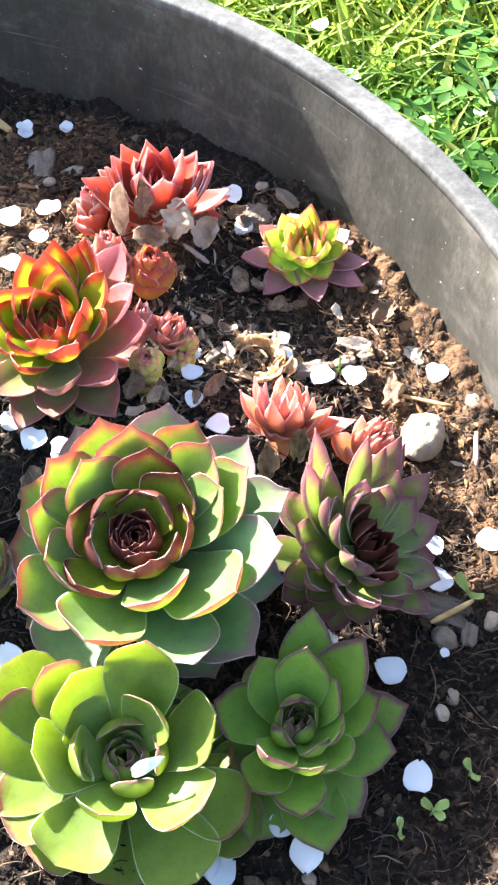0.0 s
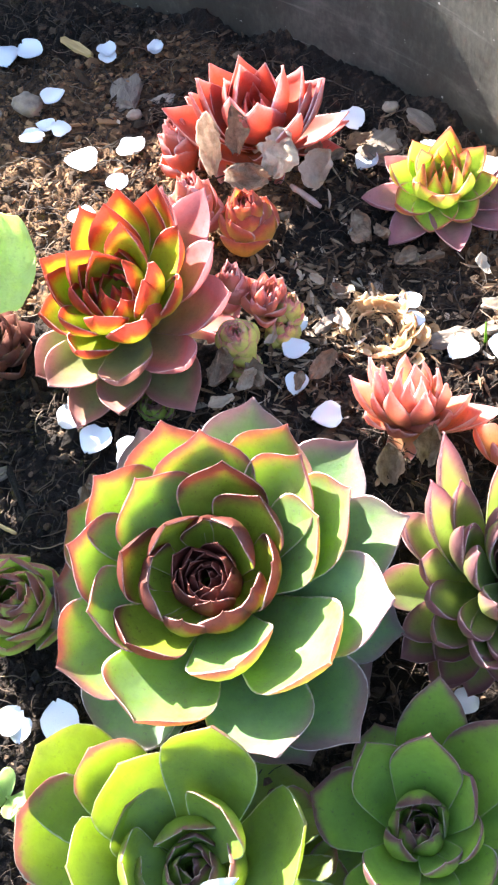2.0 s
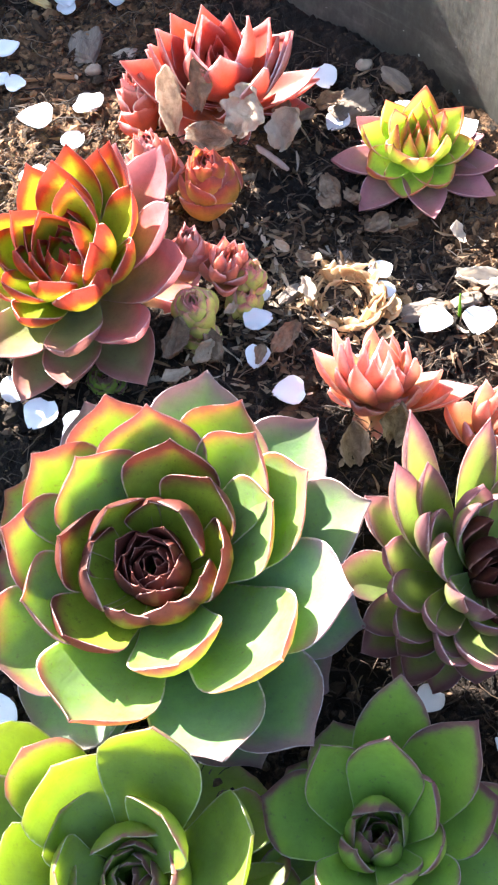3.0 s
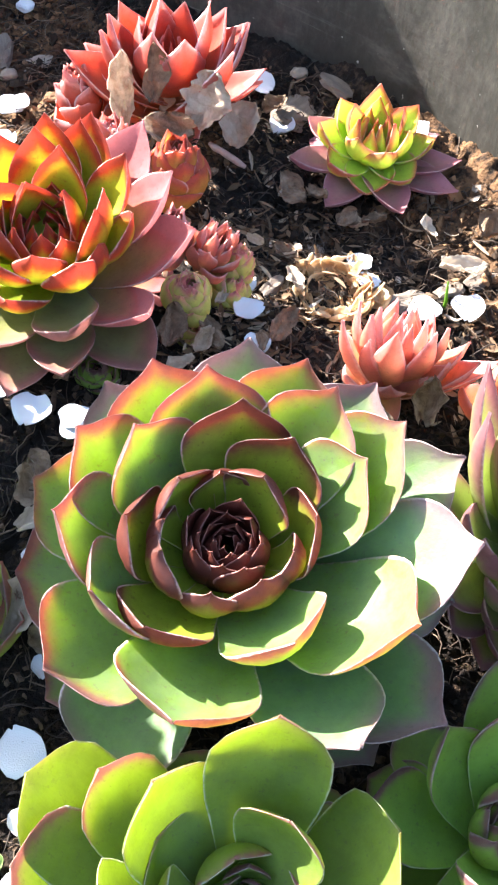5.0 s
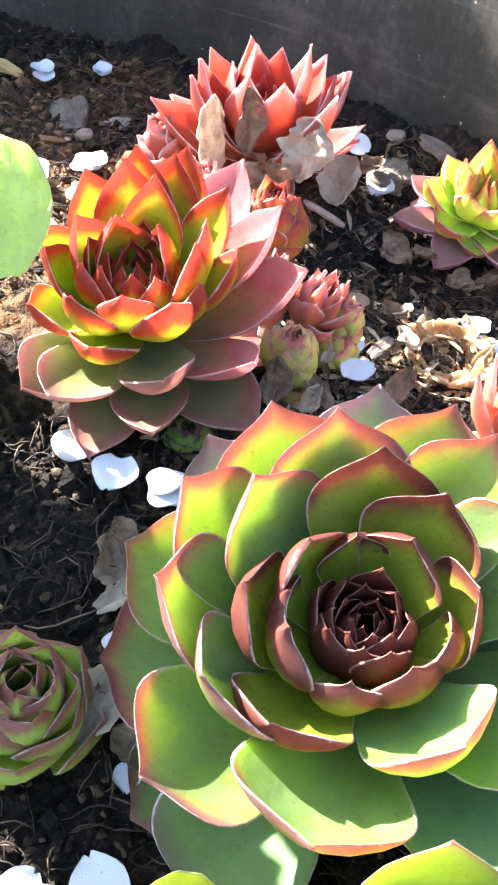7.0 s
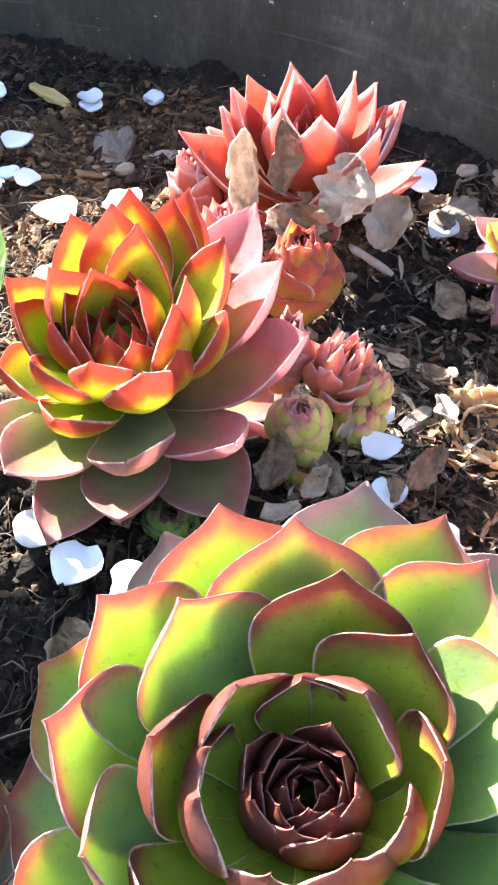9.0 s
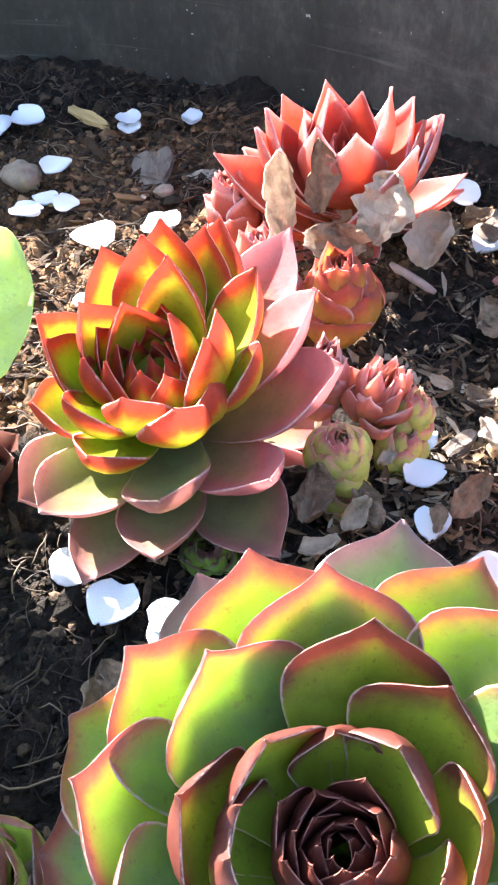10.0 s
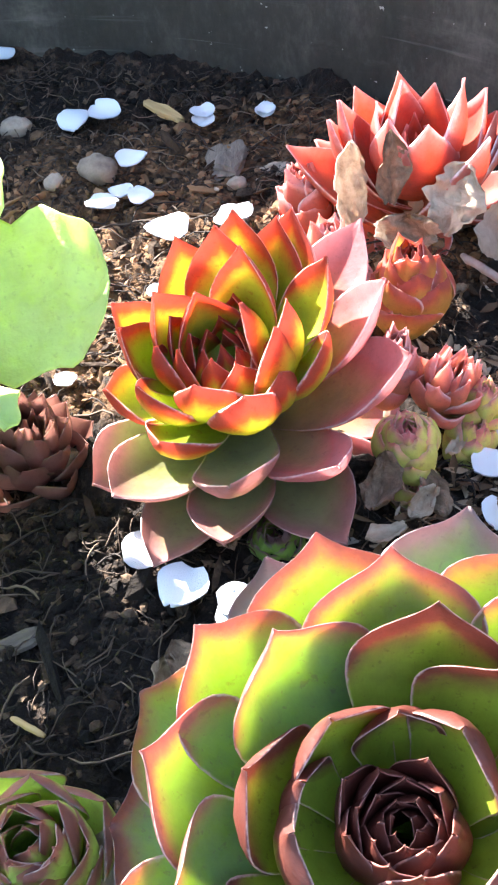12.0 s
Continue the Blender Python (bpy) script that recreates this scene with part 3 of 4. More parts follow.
def upright(c, tx, ty):
    n = Vector((math.sin(radians(tx)), math.sin(radians(ty)), 1)).normalized()
    u = Vector((0, 1, 0)).cross(n).normalized()
    v = n.cross(u)
    m = Matrix((u, v, n)).transposed().to_4x4()
    m.translation = c
    return m


def rosette(label, c, tilt, crown, leaves, material, seed, outline=ROUND, thick=0.0025, cup=0.22, heart=14, heart_reach=6.0, heart_width=7.0, low=None, low_from=0.9, core=None, core_reach=0.0, heart_material=None, under=(), foot=0.01, stem_top=0.02, hook=0.05, bulge=0.0, sag=0.40, bowl=0.0, flat=False, shaded=None, group="houseleek rosettes"):
    """A houseleek: for each leaf its bearing, and the reach, height and breadth of its blade in mm; a tight spiral
    closes the middle, and short leaves fill in below.
    bowl: how far the inner leaves go out before they turn upright. flat: leaves sit high on the stem and lie flatter.
    shaded: the bearings of the low leaves out of the sun, and their greener material with shade painted in."""
    rng = random.Random(seed)
    plant = new("houseleek")
    plant.matrix_world = upright(c, *tilt)
    tagged(plant, label, "succulent", group)
    reach_max = max(leaf[1] for leaf in leaves) / 1000
    broadest = max(leaf[3] for leaf in leaves)
    turn = rng.uniform(0, 360)
    spiral = [(turn + 137.508 * k, heart_reach * (1 - 0.9 * k / max(1, heart)), crown - 1.0 - 2.5 * k / max(1, heart), heart_width * (1 - 0.45 * k / max(1, heart))) for k in range(heart)]
    lower = [(az, mm, 5.0, broadest * 0.95) for az, mm in under]
    for n, (az, mm, tall, broad) in enumerate(list(leaves) + spiral + lower):
        reach, h = mm / 1000, tall / 1000
        s = min(1.0, reach / reach_max)
        base_h = min(foot + (stem_top - foot) * (1 - s * s if flat else (1 - s) ** 0.8), h + 0.006)
        inmost = len(leaves) <= n < len(leaves) + heart
        if inmost:
            base_h = h - 0.016
        elif flat:
            base_h = min(base_h, h - 0.016 * (1 - s) ** 2)
        steep = bowl * (1 - s) ** 0.5
        w = broad / 1000 * rng.uniform(0.97, 1.05)
        kind = material
        if low and s > low_from or n >= len(leaves) + heart:
            kind = low or material
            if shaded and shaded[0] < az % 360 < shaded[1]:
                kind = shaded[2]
        if core and mm < core_reach:
            kind = core if mm > 0.36 * core_reach else heart_material
        if heart_material and inmost:
            kind = heart_material
        part("leaf", leaf_mesh(az, reach, h, 0.002, base_h, w, thick * (0.65 + 0.35 * s), cup * (1.5 - 0.6 * s), outline, kind, rng, 0.58 + 0.34 * steep, sag * (1 - 0.75 * steep), (0.25 if inmost and flat else 1.0) * 0.0065 * (1 - s) * reach_max / 0.045 + bulge * reach, 0.0, max(hook * reach, 0.0014 * (1 - s) if flat and not inmost else 0.0)), plant)
    stem = lathe_local([(0.0, -0.014), (0.12 * reach_max, -0.014), (0.10 * reach_max, stem_top * 0.55), (0.0, stem_top * 0.6)], "dry_leaf")
    stem.name = "stem"
    part("stem", stem, plant)
    return plant


def lathe_local(profile, material, steps=14):
    verts, faces, n = [], [], len(profile)
    for i in range(steps):
        a = 2 * math.pi * i / steps
        verts += [(r * math.cos(a), r * math.sin(a), z) for r, z in profile]
    for i in range(steps):
        for j in range(n - 1):
            a, b = i * n + j, i * n + j + 1
            c, d = ((i + 1) % steps) * n + j + 1, ((i + 1) % steps) * n + j
            faces.append((a, d, c, b))
    return mesh_of("stem", verts, faces, material)


GREAT_OUTER = [(98, 54.3, 19.8, 21.6), (326, 49.6, 42.3, 24), (58, 48.7, 38.7, 22.8), (27, 47.1, 48.5, 22.8), (128, 46.9, 32.2, 20.4), (91, 46.6, 41, 22.8), (313, 45.1, 29.8, 24), (1, 45, 28.2, 20.4), (306, 43.7, 48.3, 24), (359, 43, 58.6, 24), (242, 42.1, 20.3, 25.2), (187, 39.3, 26.9, 25.9), (165, 39, 38.6, 23.3), (223, 38.8, 39.1, 25.9), (217, 38.8, 10.3, 23.3), (74, 38.7, 50.3, 23.3), (120, 37.1, 50.7, 24.6), (334, 36.9, 57, 25.9), (37, 36.4, 57, 23.3), (262, 35.9, 49.4, 25.9), (152, 33.9, 50.3, 23.3)]
GREAT_INNER = [(60, 32.6, 56, 22), (105, 31.5, 53.8, 24.6), (183, 31, 50.7, 22.7), (34, 27.8, 52.9, 22), (214, 26.7, 49.3, 22), (140, 25.2, 53.4, 23.3), (303, 24.3, 52.4, 21.4), (91, 23.4, 55.1, 21.4), (238, 22.8, 47.2, 20.1), (62, 19.5, 54.1, 20.1), (182, 18.5, 50.8, 18.1), (16, 15.6, 50.1, 18.1), (207, 13, 49, 15.6), (144, 12.4, 52.1, 16.2), (178, 12, 48.5, 11.5), (350, 12, 48, 11.5), (105, 11.5, 49, 11.5), (262, 11.5, 47, 11.5), (63, 11, 52.4, 15.6), (311, 10.6, 47.4, 14.4)]
GREAT = GREAT_OUTER + GREAT_INNER
rosette("large green houseleek rosette with red-edged leaves and a dark red heart", (-0.018, 0.2655, 0.005), (0, -8), 48.5, GREAT, "leaf_green", 11, OBOVATE, low="leaf_green_low", low_from=0.75, core="leaf_core", core_reach=24, heart_material="leaf_heart", heart=22, heart_reach=7.6, heart_width=10.5, flat=True, cup=0.20, bowl=0.5, foot=0.018, stem_top=0.035, under=((238, 38), (70, 42), (110, 40), (345, 40), (200, 38), (20, 42), (150, 38)))
RED_OUTER = [(314, 41, 29.6, 16.8), (266, 39.2, 29, 15.6), (62, 37.3, 39.7, 15.6), (285, 35.9, 32.6, 15.6), (320, 35.2, 41.6, 15.6), (359, 34.3, 44.2, 17.4), (250, 32.7, 36, 16.8), (235, 32.2, 30.5, 16.8), (80, 31.8, 40.6, 15), (290, 31.5, 42.8, 15), (21, 29.6, 49.5, 15.6), (77, 28.9, 46.3, 15.6), (80, 25.7, 46.9, 15.6), (98, 24.4, 48.8, 15), (126, 22.6, 47.2, 15), (209, 22.6, 37.8, 15.6), (41, 21.9, 49.4, 13.2)]
RED_INNER = [(256, 21.7, 39, 14.4), (355, 20.6, 49.2, 13.8), (303, 19.2, 48.4, 13.8), (180, 18.5, 48.9, 15), (240, 17.7, 47.2, 13.8), (103, 17.2, 52.1, 15.6), (328, 17.2, 46.8, 9.6), (191, 17, 46.4, 14.4), (354, 15, 56.6, 13.2), (340, 14.6, 53.3, 11.4), (271, 13.6, 46.4, 12.6), (168, 11.7, 50.1, 13.8), (212, 11.1, 45.5, 10.8), (73, 10.4, 55, 13.8), (139, 6.2, 48.4, 10.8), (18, 5.4, 50.4, 10.2), (143, 4.2, 50.7, 13.2)]
RED = RED_OUTER + RED_INNER
rosette("red and yellow-green houseleek rosette with pointed cupped leaves", (-0.066, 0.348, 0.004), (-3, -11), 46, RED, "leaf_red", 12, SHARP, hook=0.02, cup=0.24, low="leaf_red_low", low_from=0.72, shaded=(185, 318, "leaf_red_olive_shade"), heart=16, heart_reach=9.0, heart_width=10.0, heart_material="leaf_red", foot=0.018, stem_top=0.034, bowl=0.8, sag=0.34, thick=0.002, under=((150, 26), (185, 24), (345, 30), (120, 28), (30, 30)))
LIME = [(159, 42.1, 33.3, 23.8), (348, 41.7, 8, 22.5), (196, 39.4, 10, 22.5), (180, 38.6, 32, 24.4), (314, 37.4, 16, 23.8), (350, 37, 16, 22.5), (211, 36.8, 12, 23.8), (250, 33.1, 20, 23.8), (148, 32.3, 34, 17.5), (284, 29.8, 4, 22.5), (332, 27.4, 34, 21.9), (26, 25.5, 39, 21.9), (199, 24.4, 37, 21.9), (88, 23, 51, 21.2), (144, 22.2, 42, 21.9), (265, 18.7, 30, 17.5), (156, 17.5, 32, 17.5), (197, 13.6, 33, 16.2), (65, 11.1, 40, 18.1), (208, 10.9, 28, 10), (13, 9.2, 29, 12.5), (298, 8.9, 28, 12.5), (117, 6.7, 31, 13.8)]
rosette("bright lime green houseleek rosette with broad rounded leaves", (-0.007, 0.202, 0.002), (0, 0), 30, LIME, "leaf_lime", 13, BLUNT, heart=11, heart_reach=6.0, heart_width=8.5, thick=0.0034, heart_material="leaf_dark_green", flat=True, cup=0.15, foot=0.008, bowl=0.25, stem_top=0.022, under=((60, 34), (40, 32), (120, 36), (5, 34), (230, 34)))
DARK = [(295, 35, 12, 18.6), (24, 34.4, 18, 18.6), (257, 32.5, 8, 17.4), (359, 29.5, 17, 18), (320, 29.4, 10, 17.4), (93, 27.5, 41, 16.2), (282, 27, 22, 16.2), (57, 26.8, 39, 17.4), (29, 25.7, 25, 17.4), (176, 24.8, 22, 17.4), (248, 24.2, 24, 15.1), (329, 18.5, 26, 15.1), (143, 17.8, 38, 15.1), (249, 17.5, 35, 12.8), (290, 16, 28, 12.8), (95, 13.6, 44, 15.7), (48, 12.7, 36, 13.9), (358, 12.4, 29, 11.6), (314, 9.6, 27, 10.4), (236, 5.7, 28, 9.3), (105, 2.8, 32, 10.4)]
rosette("dark green houseleek rosette with purple-tipped leaves", (0.0385, 0.2225, 0.002), (0, 0), 30, DARK, "leaf_dark_green", 14, SHARP, heart=11, heart_reach=5.5, heart_width=8.0, flat=True, cup=0.18, bowl=0.3, foot=0.006, stem_top=0.019, under=((215, 28), (150, 26), (120, 30), (75, 30), (10, 30)))
PURPLE_OUTER = [(148, 38.4, 46.4, 10.5), (92, 35.3, 38.1, 10), (87, 35.3, 34.9, 9), (229, 33.9, 23, 11), (168, 33.9, 48.8, 10), (172, 32.7, 30.2, 11), (66, 32.2, 33.4, 12.5), (221, 31.7, 25, 10), (115, 31.2, 40.9, 9.5), (249, 30.8, 16.9, 11), (249, 30.7, 23.3, 10.4), (230, 30.5, 36.6, 10), (101, 29.8, 37.7, 8.5), (238, 28.8, 27.3, 9.5), (213, 28.5, 38.3, 10), (330, 28, 28.2, 12.5), (157, 27.9, 46, 9.5), (265, 27.5, 17.3, 10.4), (252, 27.2, 41.2, 11), (191, 26.6, 31.8, 10.4), (354, 25.3, 29.1, 11.9), (86, 25.2, 34.1, 11.9), (38, 25, 31.3, 12.5), (268, 24.8, 43.3, 10.4)]
PURPLE_INNER = [(13, 24.4, 25.5, 12), (250, 24.3, 36.6, 9.5), (181, 23.9, 48, 9), (284, 23.3, 20.2, 12), (236, 23.1, 38.9, 9.5), (62, 22.6, 32.2, 11.9), (299, 22.3, 34.7, 12), (177, 21.2, 46.8, 10.5), (31, 19.6, 25.9, 11.4), (313, 19.5, 35.7, 11.4), (299, 19.2, 22, 11.4), (194, 19, 48.2, 10), (139, 17, 45.4, 10), (100, 15.8, 40, 11), (231, 14.5, 40, 9), (115, 14.5, 40.1, 10.4), (156, 14.4, 47.5, 9.5), (274, 14.3, 37.8, 10.5), (252, 13, 40.1, 8.5), (296, 11.9, 39.5, 10), (141, 10.1, 40.4, 8), (327, 7.1, 35.1, 9), (161, 4.4, 39.1, 9)]
PURPLE = PURPLE_OUTER + PURPLE_INNER
rosette("leaning green and purple houseleek rosette with a dark heart", (0.0415, 0.286, 0.004), (22, -8), 38, PURPLE, "leaf_purple", 15, SHARP, heart=10, heart_reach=6.0, heart_width=6.5, heart_material="leaf_heart", core="leaf_heart", core_reach=12, bowl=0.4, flat=True, foot=0.010, stem_top=0.026, under=((20, 30), (350, 30), (320, 26), (150, 30), (190, 28), (45, 28)))
PINK = [(357, 24.2, 25.2, 9), (347, 19.1, 27.5, 9), (206, 16.5, 39.8, 9), (353, 15.5, 31.3, 9), (212, 13.6, 19.7, 9.6), (326, 13.5, 29.8, 9), (231, 13.3, 38.5, 8.1), (255, 13.2, 45.3, 9), (294, 12.4, 44.7, 8.1), (265, 11.9, 24.1, 9.6), (251, 11.3, 20.7, 8.6), (184, 11.2, 39.2, 8.4), (305, 10.7, 23.9, 9.6), (295, 10.5, 25.2, 8.6), (211, 10.2, 40.4, 7.6), (338, 10, 37.5, 8.4), (305, 9.5, 39.8, 9), (212, 8.5, 42.5, 7.8), (270, 8.3, 42.9, 7.2), (296, 7.1, 43.3, 6.5), (250, 6.8, 44.3, 7), (5, 5.9, 37.1, 7.8), (311, 0.9, 39.2, 8.4)]
rosette("small pink-red houseleek with upright pointed leaves", (0.016, 0.335, 0.003), (0, -5), 38, PINK, "leaf_pink", 16, POINTED, cup=0.15, heart=7, heart_reach=4.0, heart_width=5.0, hook=0.0, bowl=0.6, foot=0.006, stem_top=0.020, thick=0.002, under=((60, 15), (100, 15), (140, 15), (30, 15), (265, 14), (170, 14)))
SCARLET = [(29, 30, 12.1, 7.9), (25, 29.7, 18.8, 9.9), (195, 28.5, 33, 18.1), (15, 27.1, 7.3, 9.2), (170, 25.1, 25.7, 14.8), (324, 22.8, 44.7, 18.1), (20, 22.1, 37.8, 18.1), (20, 20.9, 37.5, 16.5), (199, 19.1, 39.9, 16.5), (17, 18, 37.6, 18.1), (189, 16.7, 42.5, 16.5), (29, 16.2, 41.4, 17.3), (158, 15.8, 40.3, 16.5), (295, 12.3, 44.9, 19), (251, 10.9, 44.8, 16.5), (6, 10.1, 48.2, 19), (181, 8.3, 41.2, 14.8), (130, 7.8, 44.9, 18.1), (65, 6.9, 42.6, 16.5), (156, 3.5, 46.1, 16.5)]
rosette("scarlet houseleek with upright pointed leaves and dried leaves at its foot", (-0.051, 0.427, 0.004), (0, -6), 38, SCARLET, "leaf_scarlet", 17, POINTED, cup=0.26, heart=7, heart_reach=5.0, heart_width=7.0, hook=0.02, bowl=0.6, foot=0.008, stem_top=0.024, thick=0.0022, under=((60, 20), (100, 20), (140, 20), (280, 16), (240, 16)))
YELLOW = [(245, 27, 14, 12), (336, 28, 14, 12), (294, 25, 14, 12.5), (357, 26, 16, 11), (203, 25, 16, 12), (20, 20, 17, 10), (160, 20, 17, 10), (270, 17, 13.5, 14), (225, 17, 18, 12.5), (315, 17, 17.1, 13), (0, 17, 21.6, 11.5), (180, 16, 21.6, 11.5), (40, 15, 24.3, 12), (140, 14, 23.4, 12), (90, 13, 27, 12), (285, 11, 23.4, 13), (240, 10, 26.1, 11.5), (340, 10, 26.1, 11.5), (30, 8, 27.9, 10), (160, 7, 27.9, 10), (90, 6, 28.8, 9)]
rosette("yellow-green houseleek with red leaf tips and purple lower leaves", (0.009, 0.421, 0.0), (0, -5), 28, YELLOW, "leaf_yellow", 18, POINTED, cup=0.3, low="leaf_yellow_low", low_from=0.64, heart=9, heart_reach=6.5, heart_width=8.0, bowl=0.6, foot=0.009, stem_top=0.016, thick=0.002, under=((60, 20), (110, 22), (150, 20)))


# ---- small houseleek offsets ----
def offset(label, c, size, height, material, seed, tilt=(0, 0), count=16, opened=0.0, broad=0.7, outline=ROUND):
    """A young closed rosette on the mother plant; opened spreads its leaves."""
    rng = random.Random(seed)
    start, r = rng.uniform(0, 360), size / 2
    profile = [(0, height), (r * 0.35, height * (0.94 + 0.03 * opened)), (r * 0.7, height * 0.74), (r * 0.9, height * 0.52), (r * 1.05, height * 0.3)]
    leaves = []
    for k in range(count):
        reach = size * (0.43 + 0.07 * opened) * (1.0 - 0.8 * k / count)
        leaves.append((start + 137.508 * k + rng.uniform(-8, 8), reach * 1000, lerp_table(profile, reach) * 1000, size * broad * 1000 * (0.5 + 0.5 * (1 - k / count) ** 0.75)))
    return rosette(label, c, tilt, height * 1000 + 1.5, leaves, material, seed, outline, thick=0.0016, cup=0.42, heart=8, heart_reach=size * 170, heart_width=size * broad * 450, bulge=0.5 - 0.4 * opened, hook=0.0, foot=0.002, stem_top=height * 0.42, sag=0.3, group="young houseleek offsets")


offset("tight red and orange houseleek bud", (-0.0435, 0.3875, 0.012), 0.0205, 0.026, "leaf_bud_red", 41, (0, -10), 16, 0.2, 0.78)
offset("pale pink young houseleek beside the red bud", (-0.0613, 0.3895, 0.012), 0.019, 0.027, "leaf_pink", 42, (0, -6), 14, 0.8)
offset("small pink and green houseleek offset", (-0.0325, 0.3570, 0.019), 0.0175, 0.018, "leaf_pink", 43, (16, -10), 14, 1.0, 0.48, POINTED)
offset("pale green houseleek bud with pink tips", (-0.0352, 0.3435, 0.017), 0.0135, 0.017, "leaf_bud", 44, (4, -16), 14, 0.0, 0.75)
offset("lowest pale green houseleek bud", (-0.0342, 0.3395, 0.013), 0.0125, 0.011, "leaf_bud", 45, (8, -24), 12, 0.0, 0.75)
offset("pinkish houseleek bud among dry leaves", (-0.0272, 0.3540, 0.011), 0.0115, 0.014, "leaf_bud", 46, (15, -10), 12, 0.0, 0.75)
offset("pink tipped houseleek offset", (-0.0420, 0.3580, 0.018), 0.013, 0.020, "leaf_pink", 47, (6, -4), 12, 1.0)
offset("tiny pink and green houseleek offset", (-0.0262, 0.3570, 0.017), 0.010, 0.013, "leaf_bud", 48, (18, -4), 12, 1.0)
offset("tiny dark green houseleek under the red rosette", (-0.0525, 0.3195, 0.0165), 0.0115, 0.008, "leaf_dark_green", 49, (0, -20), 16, 1.0)
offset("pink young houseleek with narrow upright leaves", (0.043, 0.331, 0.004), 0.026, 0.027, "leaf_pink", 50, (18, -4), 13, 1.0, 0.42, POINTED)
offset("pink houseleek offset beside the scarlet rosette", (-0.0725, 0.4190, 0.005), 0.020, 0.026, "leaf_scarlet", 51, (-10, -4), 12, 1.0)
offset("small green and dark red houseleek rosette", (-0.0720, 0.2565, 0.006), 0.032, 0.027, "leaf_mix", 53, (8, -10), 17, 0.45, 0.60, OBOVATE)
offset("withered brown-red houseleek under the stonecrop", (-0.109, 0.331, 0.006), 0.030, 0.024, "leaf_withered", 52, (12, -4), 24, 1.0, 0.42, SHARP)


# ---- stonecrop with broad pale leaves ----
def stonecrop(x, y, turn, spread, size, label):
    rng = random.Random(8)
    plant = new("stonecrop")
    plant.matrix_world = pose(x, y, 0.004, 0, 0, turn) @ Matrix.Diagonal((spread, spread, size, 1))
    tagged(plant, label, "succulent", "stonecrop stems")
    part("stem", lathe_local([(0.0, -0.01), (0.0042, -0.01), (0.0036, 0.04), (0.0030, 0.074), (0.0, 0.076)], "leaf_stonecrop"), plant)
    # the leaf at bearing 248 is added to shade the large rosette
    for az, mm, h, base, w in ((14, 42, 61, 51, 21.5), (330, 40, 55, 48, 16), (62, 30, 72, 56, 24), (106, 38, 72, 56, 27), (150, 37, 66, 54, 27), (195, 40, 70, 56, 28), (240, 37, 62, 52, 26), (285, 33, 64, 54, 25), (248, 26, 84, 66, 22), (38, 22, 84, 68, 18), (165, 20, 84, 68, 18), (270, 20, 82, 67, 17), (300, 34, 36, 28, 24), (120, 36, 36, 28, 24), (210, 36, 38, 28, 24)):
        part("leaf", leaf_mesh(az, mm / 1000, h / 1000, 0.002, base / 1000, w / 1000, 0.0030, -0.06, BROAD, "leaf_stonecrop", rng, 0.55, 0.75, 0.0, 0.95 if az == 14 else 0.0, scallop=0.34), plant)


stonecrop(-0.122, 0.319, 0, 1.0, 1.0, "pale green stonecrop with broad fleshy leaves on a stout stem")
# two unseen stems, added to cast shade on the soil and leaves beyond
stonecrop(-0.146, 0.311, 100, 0.85, 1.05, "unseen upright pale green stonecrop stem added to shade the houseleeks")
stonecrop(-0.172, 0.243, 215, 0.82, 0.82, "unseen pale green stonecrop stem added to shade the soil")


# ---- things lying on the soil ----
def rest(ob, x, y, turn, lift, tip=(0, 0)):
    ob.matrix_world = pose(x, y, ground_at(x, y) + lift, tip[0], tip[1], turn)
    return ob


def petal_mesh(seed, size):
    """A thin notched blossom petal, a little cupped and creased."""
    rng = random.Random(seed)
    verts, uvs, faces = [], [], []
    bend, crease, wav = rng.uniform(-0.12, 0.26), rng.uniform(0.0, 0.14), rng.uniform(0, 6)
    ridge = rng.uniform(0.55, 0.8)
    us = [0.0, 0.12, 0.28, 0.45, 0.62, 0.78, 0.90, 1.0]
    vs = [-1, -0.75, -0.4, 0, 0.4, 0.75, 1]
    for side in (0, 1):
        for u in us:
            half = size * 0.46 * math.sin(math.pi * min(1.0, 0.10 + 0.86 * u ** 0.85)) ** 0.6
            for v in vs:
                y = size * (u - 0.5) - (size * 0.10 * max(0, 1 - abs(v) * 2.2) if u == 1.0 else 0) - size * 0.08 * v * v * u
                x = half * v * (1 + 0.05 * math.sin(wav + 9 * u))
                z = size * (bend * (v * v * 0.35) + crease * abs(v) * 0.3 + 0.05 * math.sin(wav + 4 * u + 2 * v) + 0.12 * bend * (u - ridge) ** 2)
                verts.append((x, y, z - side * 0.00035))
                uvs.append((u, v * 0.5 + 0.5))
    n, m = len(us), len(vs)
    off = n * m
    for i in range(n - 1):
        for j in range(m - 1):
            a = i * m + j
            faces.append((a, a + 1, a + m + 1, a + m))
            faces.append((a + off, a + m + off, a + m + 1 + off, a + 1 + off))
    return mesh_of("petal", verts, faces, "petal", uvs)


